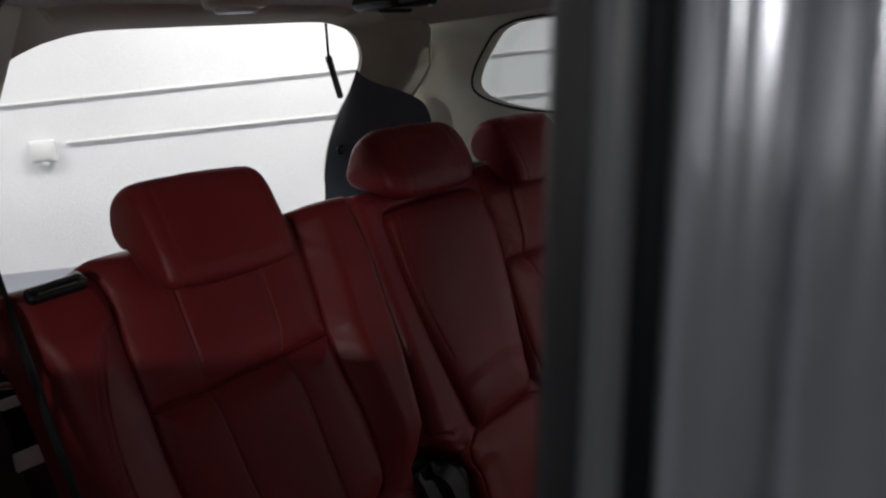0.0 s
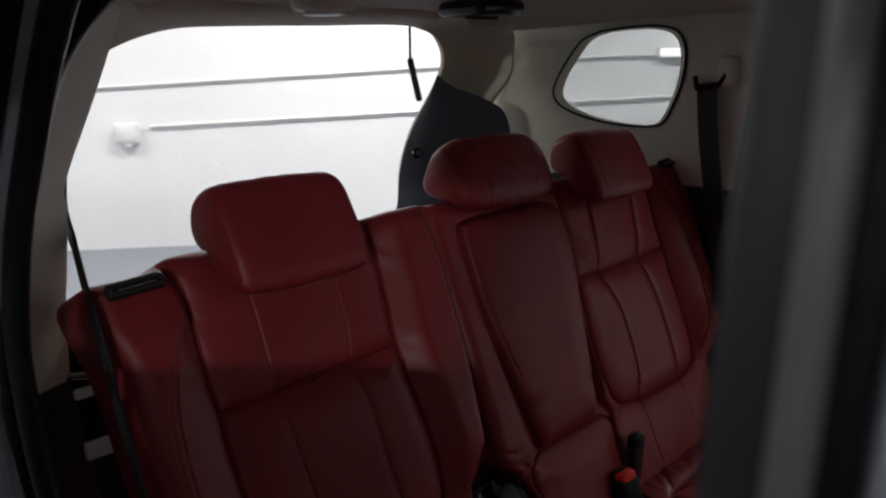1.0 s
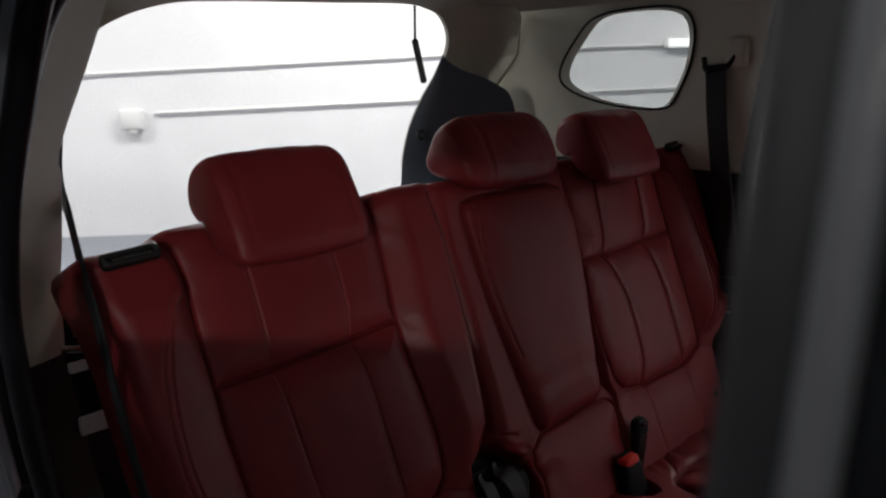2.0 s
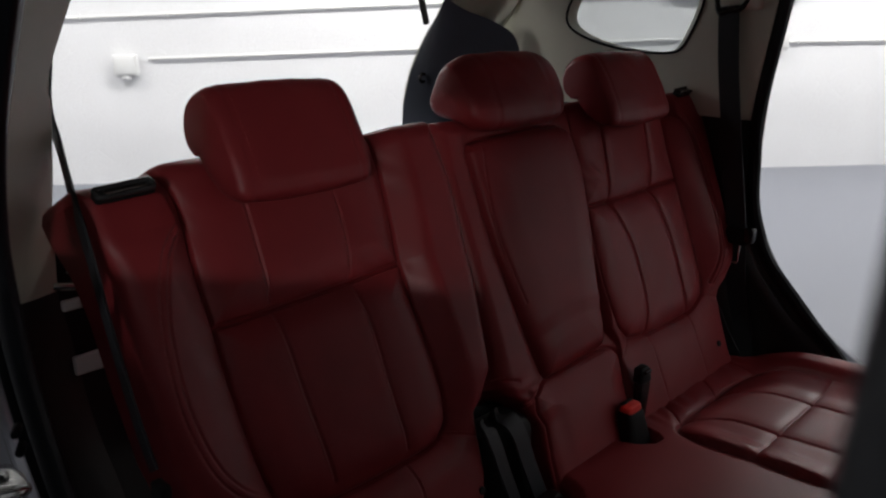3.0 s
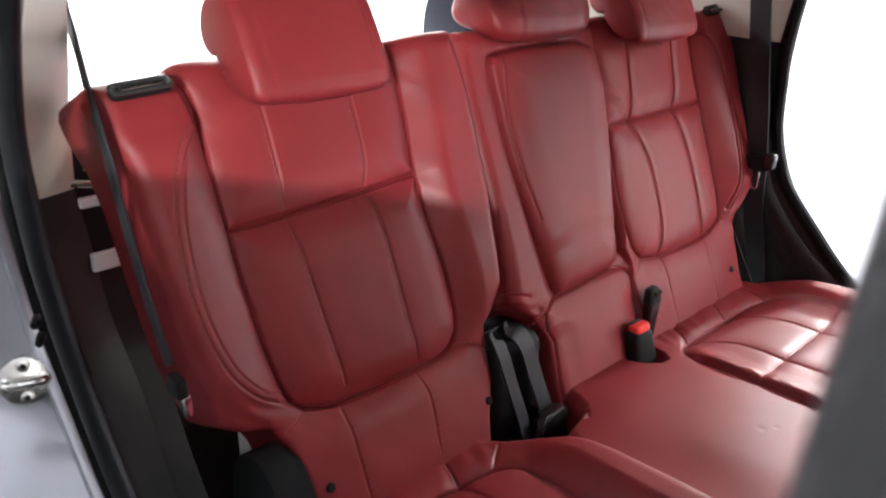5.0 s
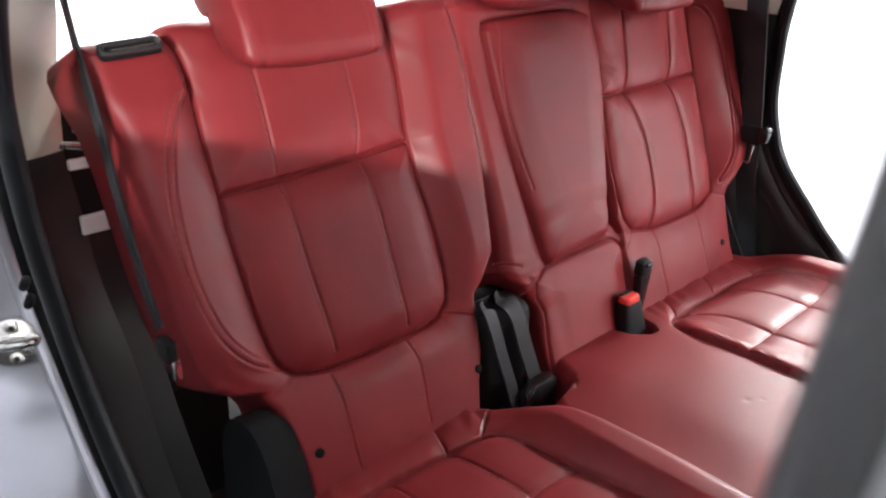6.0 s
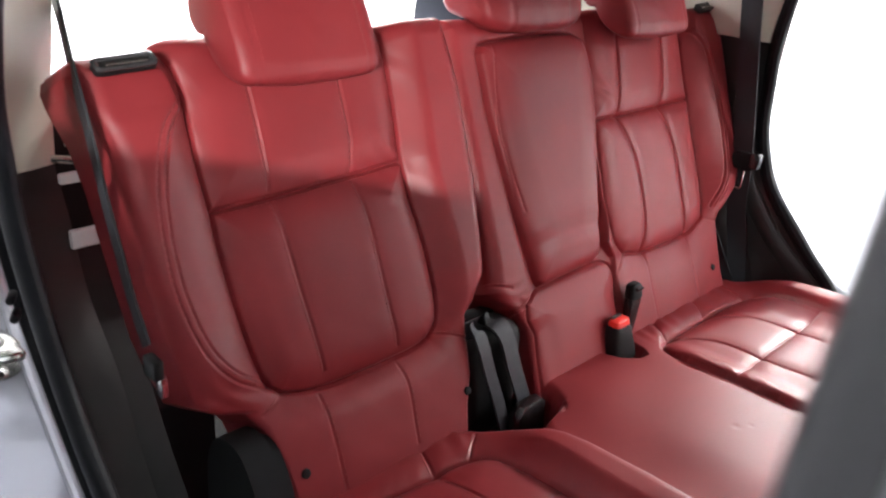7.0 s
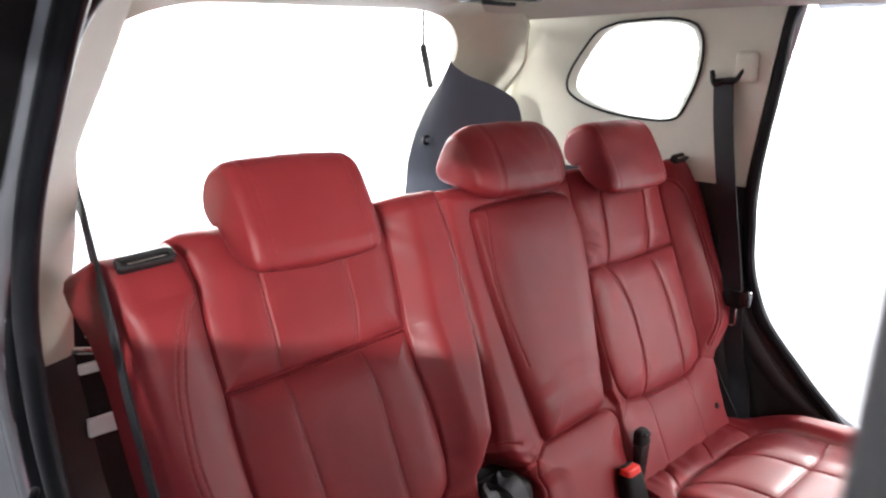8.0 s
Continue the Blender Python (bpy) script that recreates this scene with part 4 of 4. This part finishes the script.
def bench_height(u, v):
    far = outer_height(-u, v, FAR_BACK, 0.028, 0.0034, 0.15, 1.2, -0.10, 0.0036, 0.0036)
    d = far_from(u, v, ARM + ARM[:1])
    arm = inside(u, v, ARM)
    flat = 0.006 + 0.006 * np.cos(np.clip((u + 0.085) / 0.05, -1.2, 1.2)) * step(-u, 0.02, 0.06)
    mid = flat + np.where(arm, puff(d, 0.017, 0.008) + 0.006 * step(d, 0.0, 0.07), -0.002 * np.exp(-d / 0.012)) + crease(d, 0.006, 0.0024)
    seam = far_from(u, v, smooth2(ARM_SEAM))
    mid = mid + np.where(arm, crease(seam, 0.0016, 0.0020), 0)
    low = np.minimum(far_from(u, v, smooth2(CENTRE_LOW)), far_from(u, v, CENTRE_LEFT))
    swell = step(0.119 - v, 0.0, 0.008) * step(0.185 - u, 0.0, 0.012) * step(u + 0.08, 0.0, 0.012)
    mid = mid + (puff(low, 0.007, 0.012) + 0.007 * step(low, 0.0, 0.06)) * swell + crease(low, 0.0040, 0.0024) * (1 - np.where(arm, 1, 0))
    mid = mid + crease(far_from(u, v, CENTRE_TUCK), 0.0022, 0.0024)
    # creased leather: across the foot of the armrest, and where the centre is pulled under the cushion
    wave = v - 0.205 - 0.018 * np.sin(13 * u + 0.6)
    mid = mid + np.where(arm, 0.0016 * np.exp(-(wave / 0.009) ** 2) - 0.0013 * np.exp(-((wave + 0.024) / 0.008) ** 2) + 0.0007 * np.exp(-((wave + 0.05) / 0.01) ** 2), 0)
    fold = np.exp(-((v - 0.105) / 0.04) ** 2) * step(-u, 0.03, 0.07)
    mid = mid + 0.0011 * fold * np.sin(230 * v + 40 * u + 2.2 * np.sin(55 * u) + 1.5 * np.sin(47 * v))
    fold = np.exp(-(((u - 0.262) / 0.022) ** 2 + ((v - 0.43) / 0.055) ** 2))
    far = far + 0.0016 * fold * np.sin(150 * u + 110 * v + 2 * np.sin(60 * v))
    edge = np.interp(v, [0.0, 0.09, 0.12, 0.15, 0.207, 0.286, 0.370, 0.444, 0.50, 0.56], [0.175, 0.180, 0.180, 0.160, 0.175, 0.198, 0.223, 0.237, 0.240, 0.246])
    k = step(u, edge - 0.001, edge + 0.006)
    return far * k + mid * (1 - k)


bench = thing("bench_seat", "double rear seat back in red leather with centre armrest folded up", "car seat", "rear seat backs")
SIDES_BENCH = [(-0.06, -0.080, 0.550), (0.0, -0.078, 0.548), (0.06, -0.074, 0.556), (0.10, -0.090, 0.566), (0.122, -0.115, 0.584), (0.136, -0.125, 0.618), (0.165, -0.124, 0.648), (0.2, -0.120, 0.656), (0.32, -0.117, 0.674), (0.45, -0.116, 0.688), (0.50, -0.115, 0.690), (0.53, -0.114, 0.687), (0.555, -0.112, 0.676), (0.568, -0.10, 0.662), (0.575, -0.098, 0.640)]
padded(bench, back_place, SIDES_BENCH, -0.06, 0.575, 580, 440, bench_height,
       [("armrest", "red leather centre armrest, folded up", lambda u, v: inside(u, v, ARM)),
        ("centre_panel", "", lambda u, v: u < np.interp(v, [0.09, 0.15, 0.286, 0.444, 0.56], [0.181, 0.162, 0.200, 0.236, 0.240]))] + outer_regions(FAR_BACK, -1), 0.10, edge_radius)
for line in FAR_BACK["tucks"] + FAR_BACK["lumbar"] + [FAR_BACK["bolster"], FAR_BACK["cross"]]:
    m = [(-a, b) for a, b in line]
    stitch(bench, back_place, bench_height, m, 0.005)
stitch(bench, back_place, bench_height, [(-a, b) for a, b in FAR_BACK["bolster"]], -0.005)
stitch(bench, back_place, bench_height, ARM_SEAM, 0.0)
stitch(bench, back_place, bench_height, CENTRE_TUCK, 0.004)
stitch(bench, back_place, bench_height, CENTRE_LOW[:6], -0.005)


# headrests: a cross-section (towards the front, up) carried across the seat, with flat rounded ends
PAD = [(0.052, -0.048), (0.051, -0.010), (0.044, 0.050), (0.029, 0.074), (0.001, 0.081), (-0.025, 0.075), (-0.042, 0.057), (-0.046, 0.034), (-0.036, 0.014), (-0.021, 0.006), (-0.015, -0.012), (-0.008, -0.032), (0.008, -0.053), (0.030, -0.066), (0.046, -0.064)]
WEDGE = [(0.050, -0.038), (0.050, -0.002), (0.042, 0.040), (0.020, 0.064), (-0.010, 0.064), (-0.040, 0.044), (-0.066, 0.018), (-0.066, -0.004), (-0.050, -0.018), (-0.030, -0.032), (-0.006, -0.050), (0.018, -0.064), (0.042, -0.060)]


def headrest(name, cx, s0, width, front, outline, label, cap, small):
    """The section carried across, rounded over into a gently domed end behind a sewn seam."""
    t = thing(name, label, "headrest", "rear headrests")
    prof = [(p.x, p.y) for p in smooth_line([(a, b, 0) for a, b in outline + outline[:1]], 6)[:-1]]
    n, half = len(prof), width / 2
    cd, cz = 0.004, 0.010
    core = half - cap
    # (across, size of the section there)
    dome = [(-half - 0.005 * (1 - r * r), small * r) for r in (0.0, 0.3, 0.55, 0.75, 0.88, 0.95)]
    turn = [(-core - cap * math.cos(math.pi / 2 * k / 10), small + (1 - small) * math.sin(math.pi / 2 * k / 10)) for k in range(11)]
    span = [(-core + 2 * core * k / 44, 1.0) for k in range(1, 44)]
    stations = dome + turn + span + [(-w, s) for w, s in (dome + turn)[::-1]]

    def place_at(w, s, i, lift=0.0):
        d, z = prof[i]
        a, b = prof[i - 1], prof[(i + 1) % n]
        nx, nz = b[1] - a[1], a[0] - b[0]
        g = math.hypot(nx, nz) or 1
        off = 0.004 * (1 - (w / half) ** 2) - 0.0022 * math.exp(-((abs(w) - core - 0.001) / 0.0022) ** 2) + lift
        off += 0.0008 * math.sin(47 * w + 21 * z) * math.sin(38 * z - 16 * w) + 0.0004 * math.sin(120 * z + 33 * w + 2 * math.sin(61 * w))
        return back_place(cx + w, s0 + cz + (z - cz) * s + nz / g * off * s, front - 0.052 + cd + (d - cd) * s + nx / g * off * s)

    verts = [place_at(w, s, i) for w, s in stations for i in range(n)]
    m = len(stations) - 1
    faces = [(j * n + k, j * n + (k + 1) % n, (j + 1) * n + (k + 1) % n, (j + 1) * n + k) for j in range(m) for k in range(n)]
    pad = mesh_object("pad", verts, faces, LEATHER, t, "", True, 70)
    for w in (-core + 0.005, core - 0.005):
        sew(pad, [place_at(w, 1.0, i, 0.0003) for i in range(n * 5 // 8)])
    for sgn in (-1, 1):
        a = back_place(cx + sgn * 0.055, s0 - 0.02, front - 0.035)
        b = back_place(cx + sgn * 0.055, s0 - 0.055, front - 0.037)
        part("post", cylinder(a, b, 0.006, n=10), GLOSSY, t)
    return t


headrest("headrest", -0.427, 0.557, 0.202, 0.108, PAD, "wide red leather headrest with stitched ends", 0.022, 0.80)
headrest("headrest", 0.384, 0.567, 0.208, 0.084, PAD, "wide red leather headrest with stitched ends", 0.022, 0.80)
headrest("centre_headrest", 0.079, 0.604, 0.252, 0.058, WEDGE, "low wedge-shaped red leather centre headrest", 0.055, 0.60)


# release handles on top of the seat backs
def release_handle(x, label, lift=0.0):
    t = thing("seat_release", label, "seat release", "seat releases")
    m = Matrix.Translation((x + 0.003, 0.250, 1.289 + lift)) @ Matrix.Rotation(radians(-3), 4, "Y") @ Matrix.Rotation(radians(28), 4, "X") @ Matrix.Diagonal((0.70, 0.36, 0.28, 1))
    corner = [(sx * 0.040 + 0.010 * math.cos(a), sy * 0.015 + 0.010 * math.sin(a)) for sx, sy, a0 in ((1, 1, 0), (-1, 1, 90), (-1, -1, 180), (1, -1, 270)) for a in (radians(a0 + 15 * k) for k in range(7))]
    part("bezel", moved(slab(corner, "z", -0.03, 0.0), m), BLACK, t)
    part("rim", sweep([m @ Vector((a * 0.93, d * 0.86, 0.0)) for a, d in corner + corner[:1]], ring(0.0034, 8), up=(0, -0.4, 1)), RIM, t)
    part("flap", box((-0.034, -0.012, -0.010), (0.034, 0.010, 0.004), 0.003, 2, m=m), GLOSSY, t)
    part("lip", sweep([m @ Vector((-0.034 + 0.068 * k / 8, -0.013, 0.008)) for k in range(9)], ring(0.0010, 6), up=(0, 0, 1)), STEEL, t)
    return t


release_handle(-0.628, "black plastic seat release handle on the red seat back")
release_handle(0.640, "black plastic seat release handle on the red seat back", 0.012)


# cushions
def cushion_height(inner, seams, tucks, roll=0.0, rise=0.020, lo=0.12, hi=0.20):
    def height(u, v):
        d = np.min([far_from(u, v, smooth2(s)) for s in seams], axis=0)
        h = puff(d, 0.012, 0.016) + crease(d, 0.005, 0.0026)
        for s in tucks:
            t = far_from(u, v, smooth2(s))
            h = h + crease(t, 0.0026, 0.0021) + crease(t, 0.0020, 0.014)
        h = h + rise * step(np.abs(u - inner), lo, hi) * step(v, 0.05, 0.16) + roll * step(u - inner, 0.165, 0.205) * step(v, 0.02, 0.10)
        h = h + 0.0010 * np.exp(-((v - 0.04) / 0.022) ** 2) * np.sin(110 * u + 4 * np.sin(23 * u) + 60 * v)
        pull = np.exp(-d / 0.015) * step(d, 0.001, 0.006)
        h = h + 0.0006 * pull * np.sin(170 * u + 120 * v + 3 * np.sin(37 * v + 19 * u))
        return h + 0.0006 * np.sin(37 * u + 11 * v) * np.sin(29 * v - 13 * u)
    return height


def lip(u, v, poly, deep, wide):
    """A hollow with a rounded edge, cut into a cushion."""
    d = far_from(u, v, poly + poly[:1])
    return -deep * step(np.where(inside(u, v, poly), d, -d), -wide * 0.4, wide)


near_cushion = thing("rear_seat_cushion", "red leather single rear seat cushion with stitched panels", "seat cushion", "rear seat cushions")
N_PANEL = [(-0.230, 0.60), (-0.240, 0.335), (-0.254, 0.221), (-0.258, 0.145), (-0.270, 0.102), (-0.300, 0.080), (-0.362, 0.072), (-0.443, 0.065), (-0.498, 0.064), (-0.530, 0.070), (-0.549, 0.090), (-0.555, 0.14), (-0.555, 0.25), (-0.550, 0.60)]
N_TUCKS = [[(-0.360, 0.075), (-0.351, 0.153), (-0.347, 0.212), (-0.345, 0.33), (-0.34, 0.55)], [(-0.462, 0.07), (-0.458, 0.205), (-0.45, 0.55)], [(-0.255, 0.222), (-0.311, 0.214), (-0.350, 0.212), (-0.412, 0.203), (-0.55, 0.203)], [(-0.241, 0.336), (-0.279, 0.329), (-0.36, 0.322), (-0.55, 0.322)],
           [(-0.338, 0.0), (-0.342, 0.022), (-0.360, 0.072)], [(-0.256, 0.050), (-0.275, 0.062), (-0.299, 0.078)], [(-0.555, 0.030), (-0.53, 0.068)]]
near_height = cushion_height(-0.405, [N_PANEL], N_TUCKS, 0.0, 0.026, 0.140, 0.195)
padded(near_cushion, cushion_place, [(0.0, -0.57, -0.275), (0.02, -0.585, -0.258), (0.043, -0.592, -0.232), (0.081, -0.60, -0.195), (0.125, -0.61, -0.170), (0.19, -0.625, -0.160), (0.28, -0.635, -0.156), (0.56, -0.64, -0.160)], 0.0, 0.56, 250, 280, near_height,
       [("seat_panel", "", lambda u, v: inside(u, v, N_PANEL)), ("side_bolster", "", lambda u, v: v > -1)], 0.16, 0.03)
for s in N_TUCKS:
    stitch(near_cushion, cushion_place, near_height, s, 0.005)

# the double cushion: plain in the middle, quilted at the outer place, cut out for the buckles
bench_cushion = thing("rear_seat_cushion", "red leather double rear seat cushion, plain centre, quilted outer place", "seat cushion", "rear seat cushions")
F_PANEL = [(0.180, 0.60), (0.186, 0.321), (0.187, 0.234), (0.184, 0.146), (0.188, 0.104), (0.206, 0.084), (0.249, 0.077), (0.347, 0.076), (0.440, 0.076), (0.515, 0.085), (0.545, 0.110), (0.553, 0.16), (0.555, 0.25), (0.550, 0.60)]
F_TUCKS = [[(0.243, 0.080), (0.278, 0.120), (0.295, 0.155), (0.296, 0.229), (0.300, 0.350), (0.300, 0.55)], [(0.385, 0.078), (0.428, 0.120), (0.446, 0.165), (0.448, 0.228), (0.448, 0.55)], [(0.188, 0.234), (0.294, 0.229), (0.448, 0.229), (0.554, 0.227)], [(0.186, 0.350), (0.30, 0.345), (0.554, 0.345)],
           [(0.416, 0.0), (0.410, 0.03), (0.374, 0.075)], [(0.250, 0.0), (0.262, 0.03), (0.232, 0.078)], [(0.53, 0.02), (0.520, 0.083)]]
POCKET = [(0.086, -0.05), (0.088, 0.030), (0.102, 0.062), (0.126, 0.084), (0.148, 0.086), (0.160, 0.070), (0.168, 0.035), (0.178, 0.010), (0.182, -0.05)]
quilted = cushion_height(0.372, [F_PANEL], F_TUCKS, 0.014)


def bench_cushion_height(u, v):
    plain = 0.013 - 0.05 * (u - 0.01) ** 2 - 0.006 * step(-u, 0.02, 0.16) + 0.0005 * np.sin(21 * u + 15 * v) * np.sin(17 * v)
    plain = plain + crease(far_from(u, v, [(-0.092, 0.076), (-0.088, 0.086), (-0.100, 0.094)]), 0.003, 0.003)
    # small dents of use
    for a, b, r, deep in ((0.055, 0.30, 0.006, 0.0007), (0.075, 0.315, 0.004, 0.0005)):
        plain = plain - deep * np.exp(-((u - a) ** 2 + (v - b) ** 2) / r ** 2)
    seam = far_from(u, v, smooth2(F_PANEL))
    plain = plain + crease(seam, 0.006, 0.0035) - 0.004 * np.exp(-seam / 0.02)
    # the strip behind the quilting is gathered
    plain = plain + 0.0012 * np.exp(-((v - 0.03) / 0.03) ** 2) * step(u, 0.17, 0.22) * np.sin(120 * u + 40 * v + 3 * np.sin(29 * u))
    k = np.where(inside(u, v, F_PANEL), 1.0, step(u, 0.19, 0.24) * (1 - 0.0 * v))
    return quilted(u, v) * k + plain * (1 - k) + lip(u, v, POCKET, 0.055, 0.010)


padded(bench_cushion, cushion_place, [(0.0, -0.060, 0.575), (0.02, -0.071, 0.585), (0.054, -0.081, 0.592), (0.078, -0.092, 0.60), (0.088, -0.108, 0.602), (0.097, -0.155, 0.604), (0.115, -0.166, 0.61), (0.2, -0.165, 0.622), (0.56, -0.150, 0.64)], 0.0, 0.56, 430, 330, bench_cushion_height,
       [("seat_panel", "", lambda u, v: inside(u, v, F_PANEL)), ("centre_panel", "plain red leather centre place", lambda u, v: u < 0.2), ("side_bolster", "", lambda u, v: v > -1)], 0.16, 0.022)
for s in F_TUCKS:
    stitch(bench_cushion, cushion_place, bench_cushion_height, s, 0.005)

# black hinge covers, belts and buckles
def rounded_block(a, b, ra, rb, n=9):
    """A rounded block from a to b, its half sizes across and deep going from ra to rb, with domed ends."""
    a, b = Vector(a), Vector(b)
    bm = bmesh.new()
    rings = []
    for k in range(n + 1):
        t = k / n
        edge = min(1.0, min(t, 1 - t) * n / 1.6)
        s = 0.72 + 0.28 * math.sqrt(1 - (1 - edge) ** 2)
        c = a.lerp(b, t)
        sx, sy = (ra[0] + (rb[0] - ra[0]) * t) * s, (ra[1] + (rb[1] - ra[1]) * t) * s
        row = []
        for j in range(20):
            q = 2 * math.pi * j / 20
            cx, cy = math.cos(q), math.sin(q)
            row.append(bm.verts.new(c + Vector((sx * math.copysign(abs(cx) ** 0.5, cx), sy * math.copysign(abs(cy) ** 0.5, cy), 0))))
        rings.append(row)
    for r, q in zip(rings, rings[1:]):
        for j in range(20):
            bm.faces.new((r[j], r[(j + 1) % 20], q[(j + 1) % 20], q[j]))
    bm.faces.new(rings[0][::-1])
    bm.faces.new(rings[-1])
    return bm


def hinge_cover(x, w, label):
    t = thing("hinge_cover", label, "hinge cover", "seat hinge covers")
    prof = [(0.14, 0.58), (0.14, 0.78), (0.125, 0.848), (0.09, 0.873), (0.05, 0.863), (0.015, 0.80), (-0.005, 0.70), (-0.01, 0.58)]
    prof = [(p.x, p.y) for p in smooth_line([(a, b, 0) for a, b in prof], 5)]
    bm = slab(prof, "x", x - w / 2, x + w / 2)
    part("cover", bm, BLACK, t)
    bm = slab([(a * 0.92 + 0.004, 0.60 + (b - 0.60) * 0.95) for a, b in prof], "x", x + w / 2 + 0.002, x + w / 2 + 0.014)
    part("side_plate", bm, BLACK, t)
    return t


hinge_cover(-0.597, 0.038, "black plastic hinge cover beside the red seat")


def strap(points, width, normal, thick=0.0016):
    return sweep(smooth_line(points, 6), [(-width / 2, -thick), (width / 2, -thick), (width / 2, thick), (-width / 2, thick)], up=normal)


def belt(name, label, pts, width, normal):
    t = thing(name, label, "seat belt", "rear seat belts")
    part("webbing", strap(pts, width, normal), WEBBING, t)
    return t


nb = belt("seat_belt", "black seat belt running down past the red seat's outer edge", [(-0.59, 0.5, 1.43), (-0.635, 0.41, 1.362), (-0.648, 0.36, 1.322), (-0.665, 0.3, 1.288), (-0.678, 0.249, 1.255), (-0.678, 0.23, 1.209), (-0.68, 0.205, 1.153), (-0.685, 0.168, 1.1), (-0.69, 0.136, 1.062), (-0.691, 0.108, 1.021)], 0.027, (1, -0.12, 0))
part("tongue", box((-0.723, 0.024, 1.030), (-0.711, 0.048, 1.052), 0.003, 2), BLACK, nb)
part("tongue_plate", box((-0.716, 0.026, 1.008), (-0.708, 0.038, 1.030), 0.001, 2), CHROME, nb)
fb = belt("seat_belt", "black seat belt hanging down the beige far pillar", [(0.645, 0.168, 1.478), (0.640, 0.150, 1.330), (0.640, 0.100, 1.025), (0.643, 0.088, 0.90), (0.648, 0.066, 0.80), (0.652, 0.050, 0.70)], 0.044, (-1, 0, 0))
part("guide_ring", sweep(smooth_line([(0.645, 0.195, 1.492), (0.64, 0.185, 1.465), (0.64, 0.165, 1.470), (0.64, 0.142, 1.472), (0.645, 0.125, 1.495), (0.65, 0.130, 1.515)], 6), ring(0.006, 8), up=(1, 0, 0)), GLOSSY, fb)
part("anchor_strap", strap([(0.612, 0.125, 0.842), (0.603, 0.108, 0.832), (0.600, 0.088, 0.800), (0.600, 0.055, 0.747), (0.600, 0.028, 0.70)], 0.024, (-1, 0, 0)), WEBBING, fb)
part("anchor_cover", box((0.64, 0.100, 1.47), (0.665, 0.145, 1.535), 0.010, 3), BEIGE, fb, "beige anchor cover")
part("tongue", rounded_block((0.632, 0.092, 0.985), (0.632, 0.090, 1.022), (0.009, 0.030), (0.009, 0.024)), BLACK, fb)
part("tongue_clip", box((0.620, 0.052, 0.992), (0.640, 0.074, 1.026), 0.005, 2), GLOSSY, fb)
part("tongue_plate", sweep([Vector((0.630, a, b)) for a, b in ((0.106, 0.982), (0.105, 0.950), (0.101, 0.944), (0.087, 0.942), (0.083, 0.948), (0.083, 0.982))], ring(0.0022, 8), up=(1, 0, 0)), STEEL, fb, "bright steel belt tongue")

cb = thing("belt_buckles", "black belt buckles and straps between the red cushions", "belt buckle", "belt buckles")
part("housing", box((-0.212, 0.070, 0.66), (-0.080, 0.15, 0.862), 0.03, 4), BLACK, cb)
part("strap", strap([(-0.196, 0.100, 0.868), (-0.198, 0.078, 0.880), (-0.199, 0.060, 0.860), (-0.193, 0.045, 0.815), (-0.181, 0.035, 0.769), (-0.172, 0.022, 0.715), (-0.165, 0.015, 0.66)], 0.026, (0.15, -1, 0.5)), WEBBING, cb)
part("strap", strap([(-0.150, 0.105, 0.866), (-0.147, 0.082, 0.874), (-0.140, 0.065, 0.855), (-0.133, 0.050, 0.808), (-0.119, 0.040, 0.759), (-0.107, 0.030, 0.715), (-0.10, 0.02, 0.66)], 0.036, (0.15, -1, 0.5)), WEBBING, cb)
part("buckle", rounded_block((-0.135, 0.012, 0.69), (-0.128, 0.016, 0.757), (0.040, 0.016), (0.034, 0.013)), GLOSSY, cb)

fbk = thing("belt_buckle", "black belt buckle with red button on the red cushion", "belt buckle", "belt buckles")
part("housing", rounded_block((0.130, 0.016, 0.735), (0.127, 0.030, 0.806), (0.034, 0.020), (0.024, 0.016)), BLACK, fbk)
button = part("button", rounded_block((0.127, 0.028, 0.803), (0.127, 0.029, 0.815), (0.022, 0.014), (0.019, 0.011)), RED, fbk, "red release button")
part("slot", box((0.112, 0.033, 0.806), (0.142, 0.041, 0.8175), 0.002, 1), BLACK, button)
tg = thing("belt_stalk", "black belt buckle stalk standing at the seat back", "belt buckle", "belt buckles")
part("stalk", rounded_block((0.180, 0.040, 0.740), (0.192, 0.046, 0.835), (0.009, 0.007), (0.018, 0.011)), GLOSSY, tg)
part("head", rounded_block((0.192, 0.046, 0.828), (0.194, 0.050, 0.856), (0.019, 0.012), (0.015, 0.010)), BLACK, tg)
part("slot", box((0.184, 0.034, 0.846), (0.204, 0.044, 0.853), 0.002, 1), GLOSSY, tg)

# round black clips low on the seat backs
for x, v in ((-0.527, 0.016), (-0.234, 0.017), (0.193, 0.030), (0.512, 0.014)):
    t = thing("trim_clip", "small round black clip in the red leather", "trim clip", "trim clips")
    shape = outer_height if x < 0 else bench_height
    hh = shape(np.array([[x]]), np.array([[v]]))[0, 0]
    part("clip", cylinder(back_place(x, v, hh - 0.004), back_place(x, v, hh + 0.003), 0.0065, n=14, bevel=0.0015), BLACK, t)
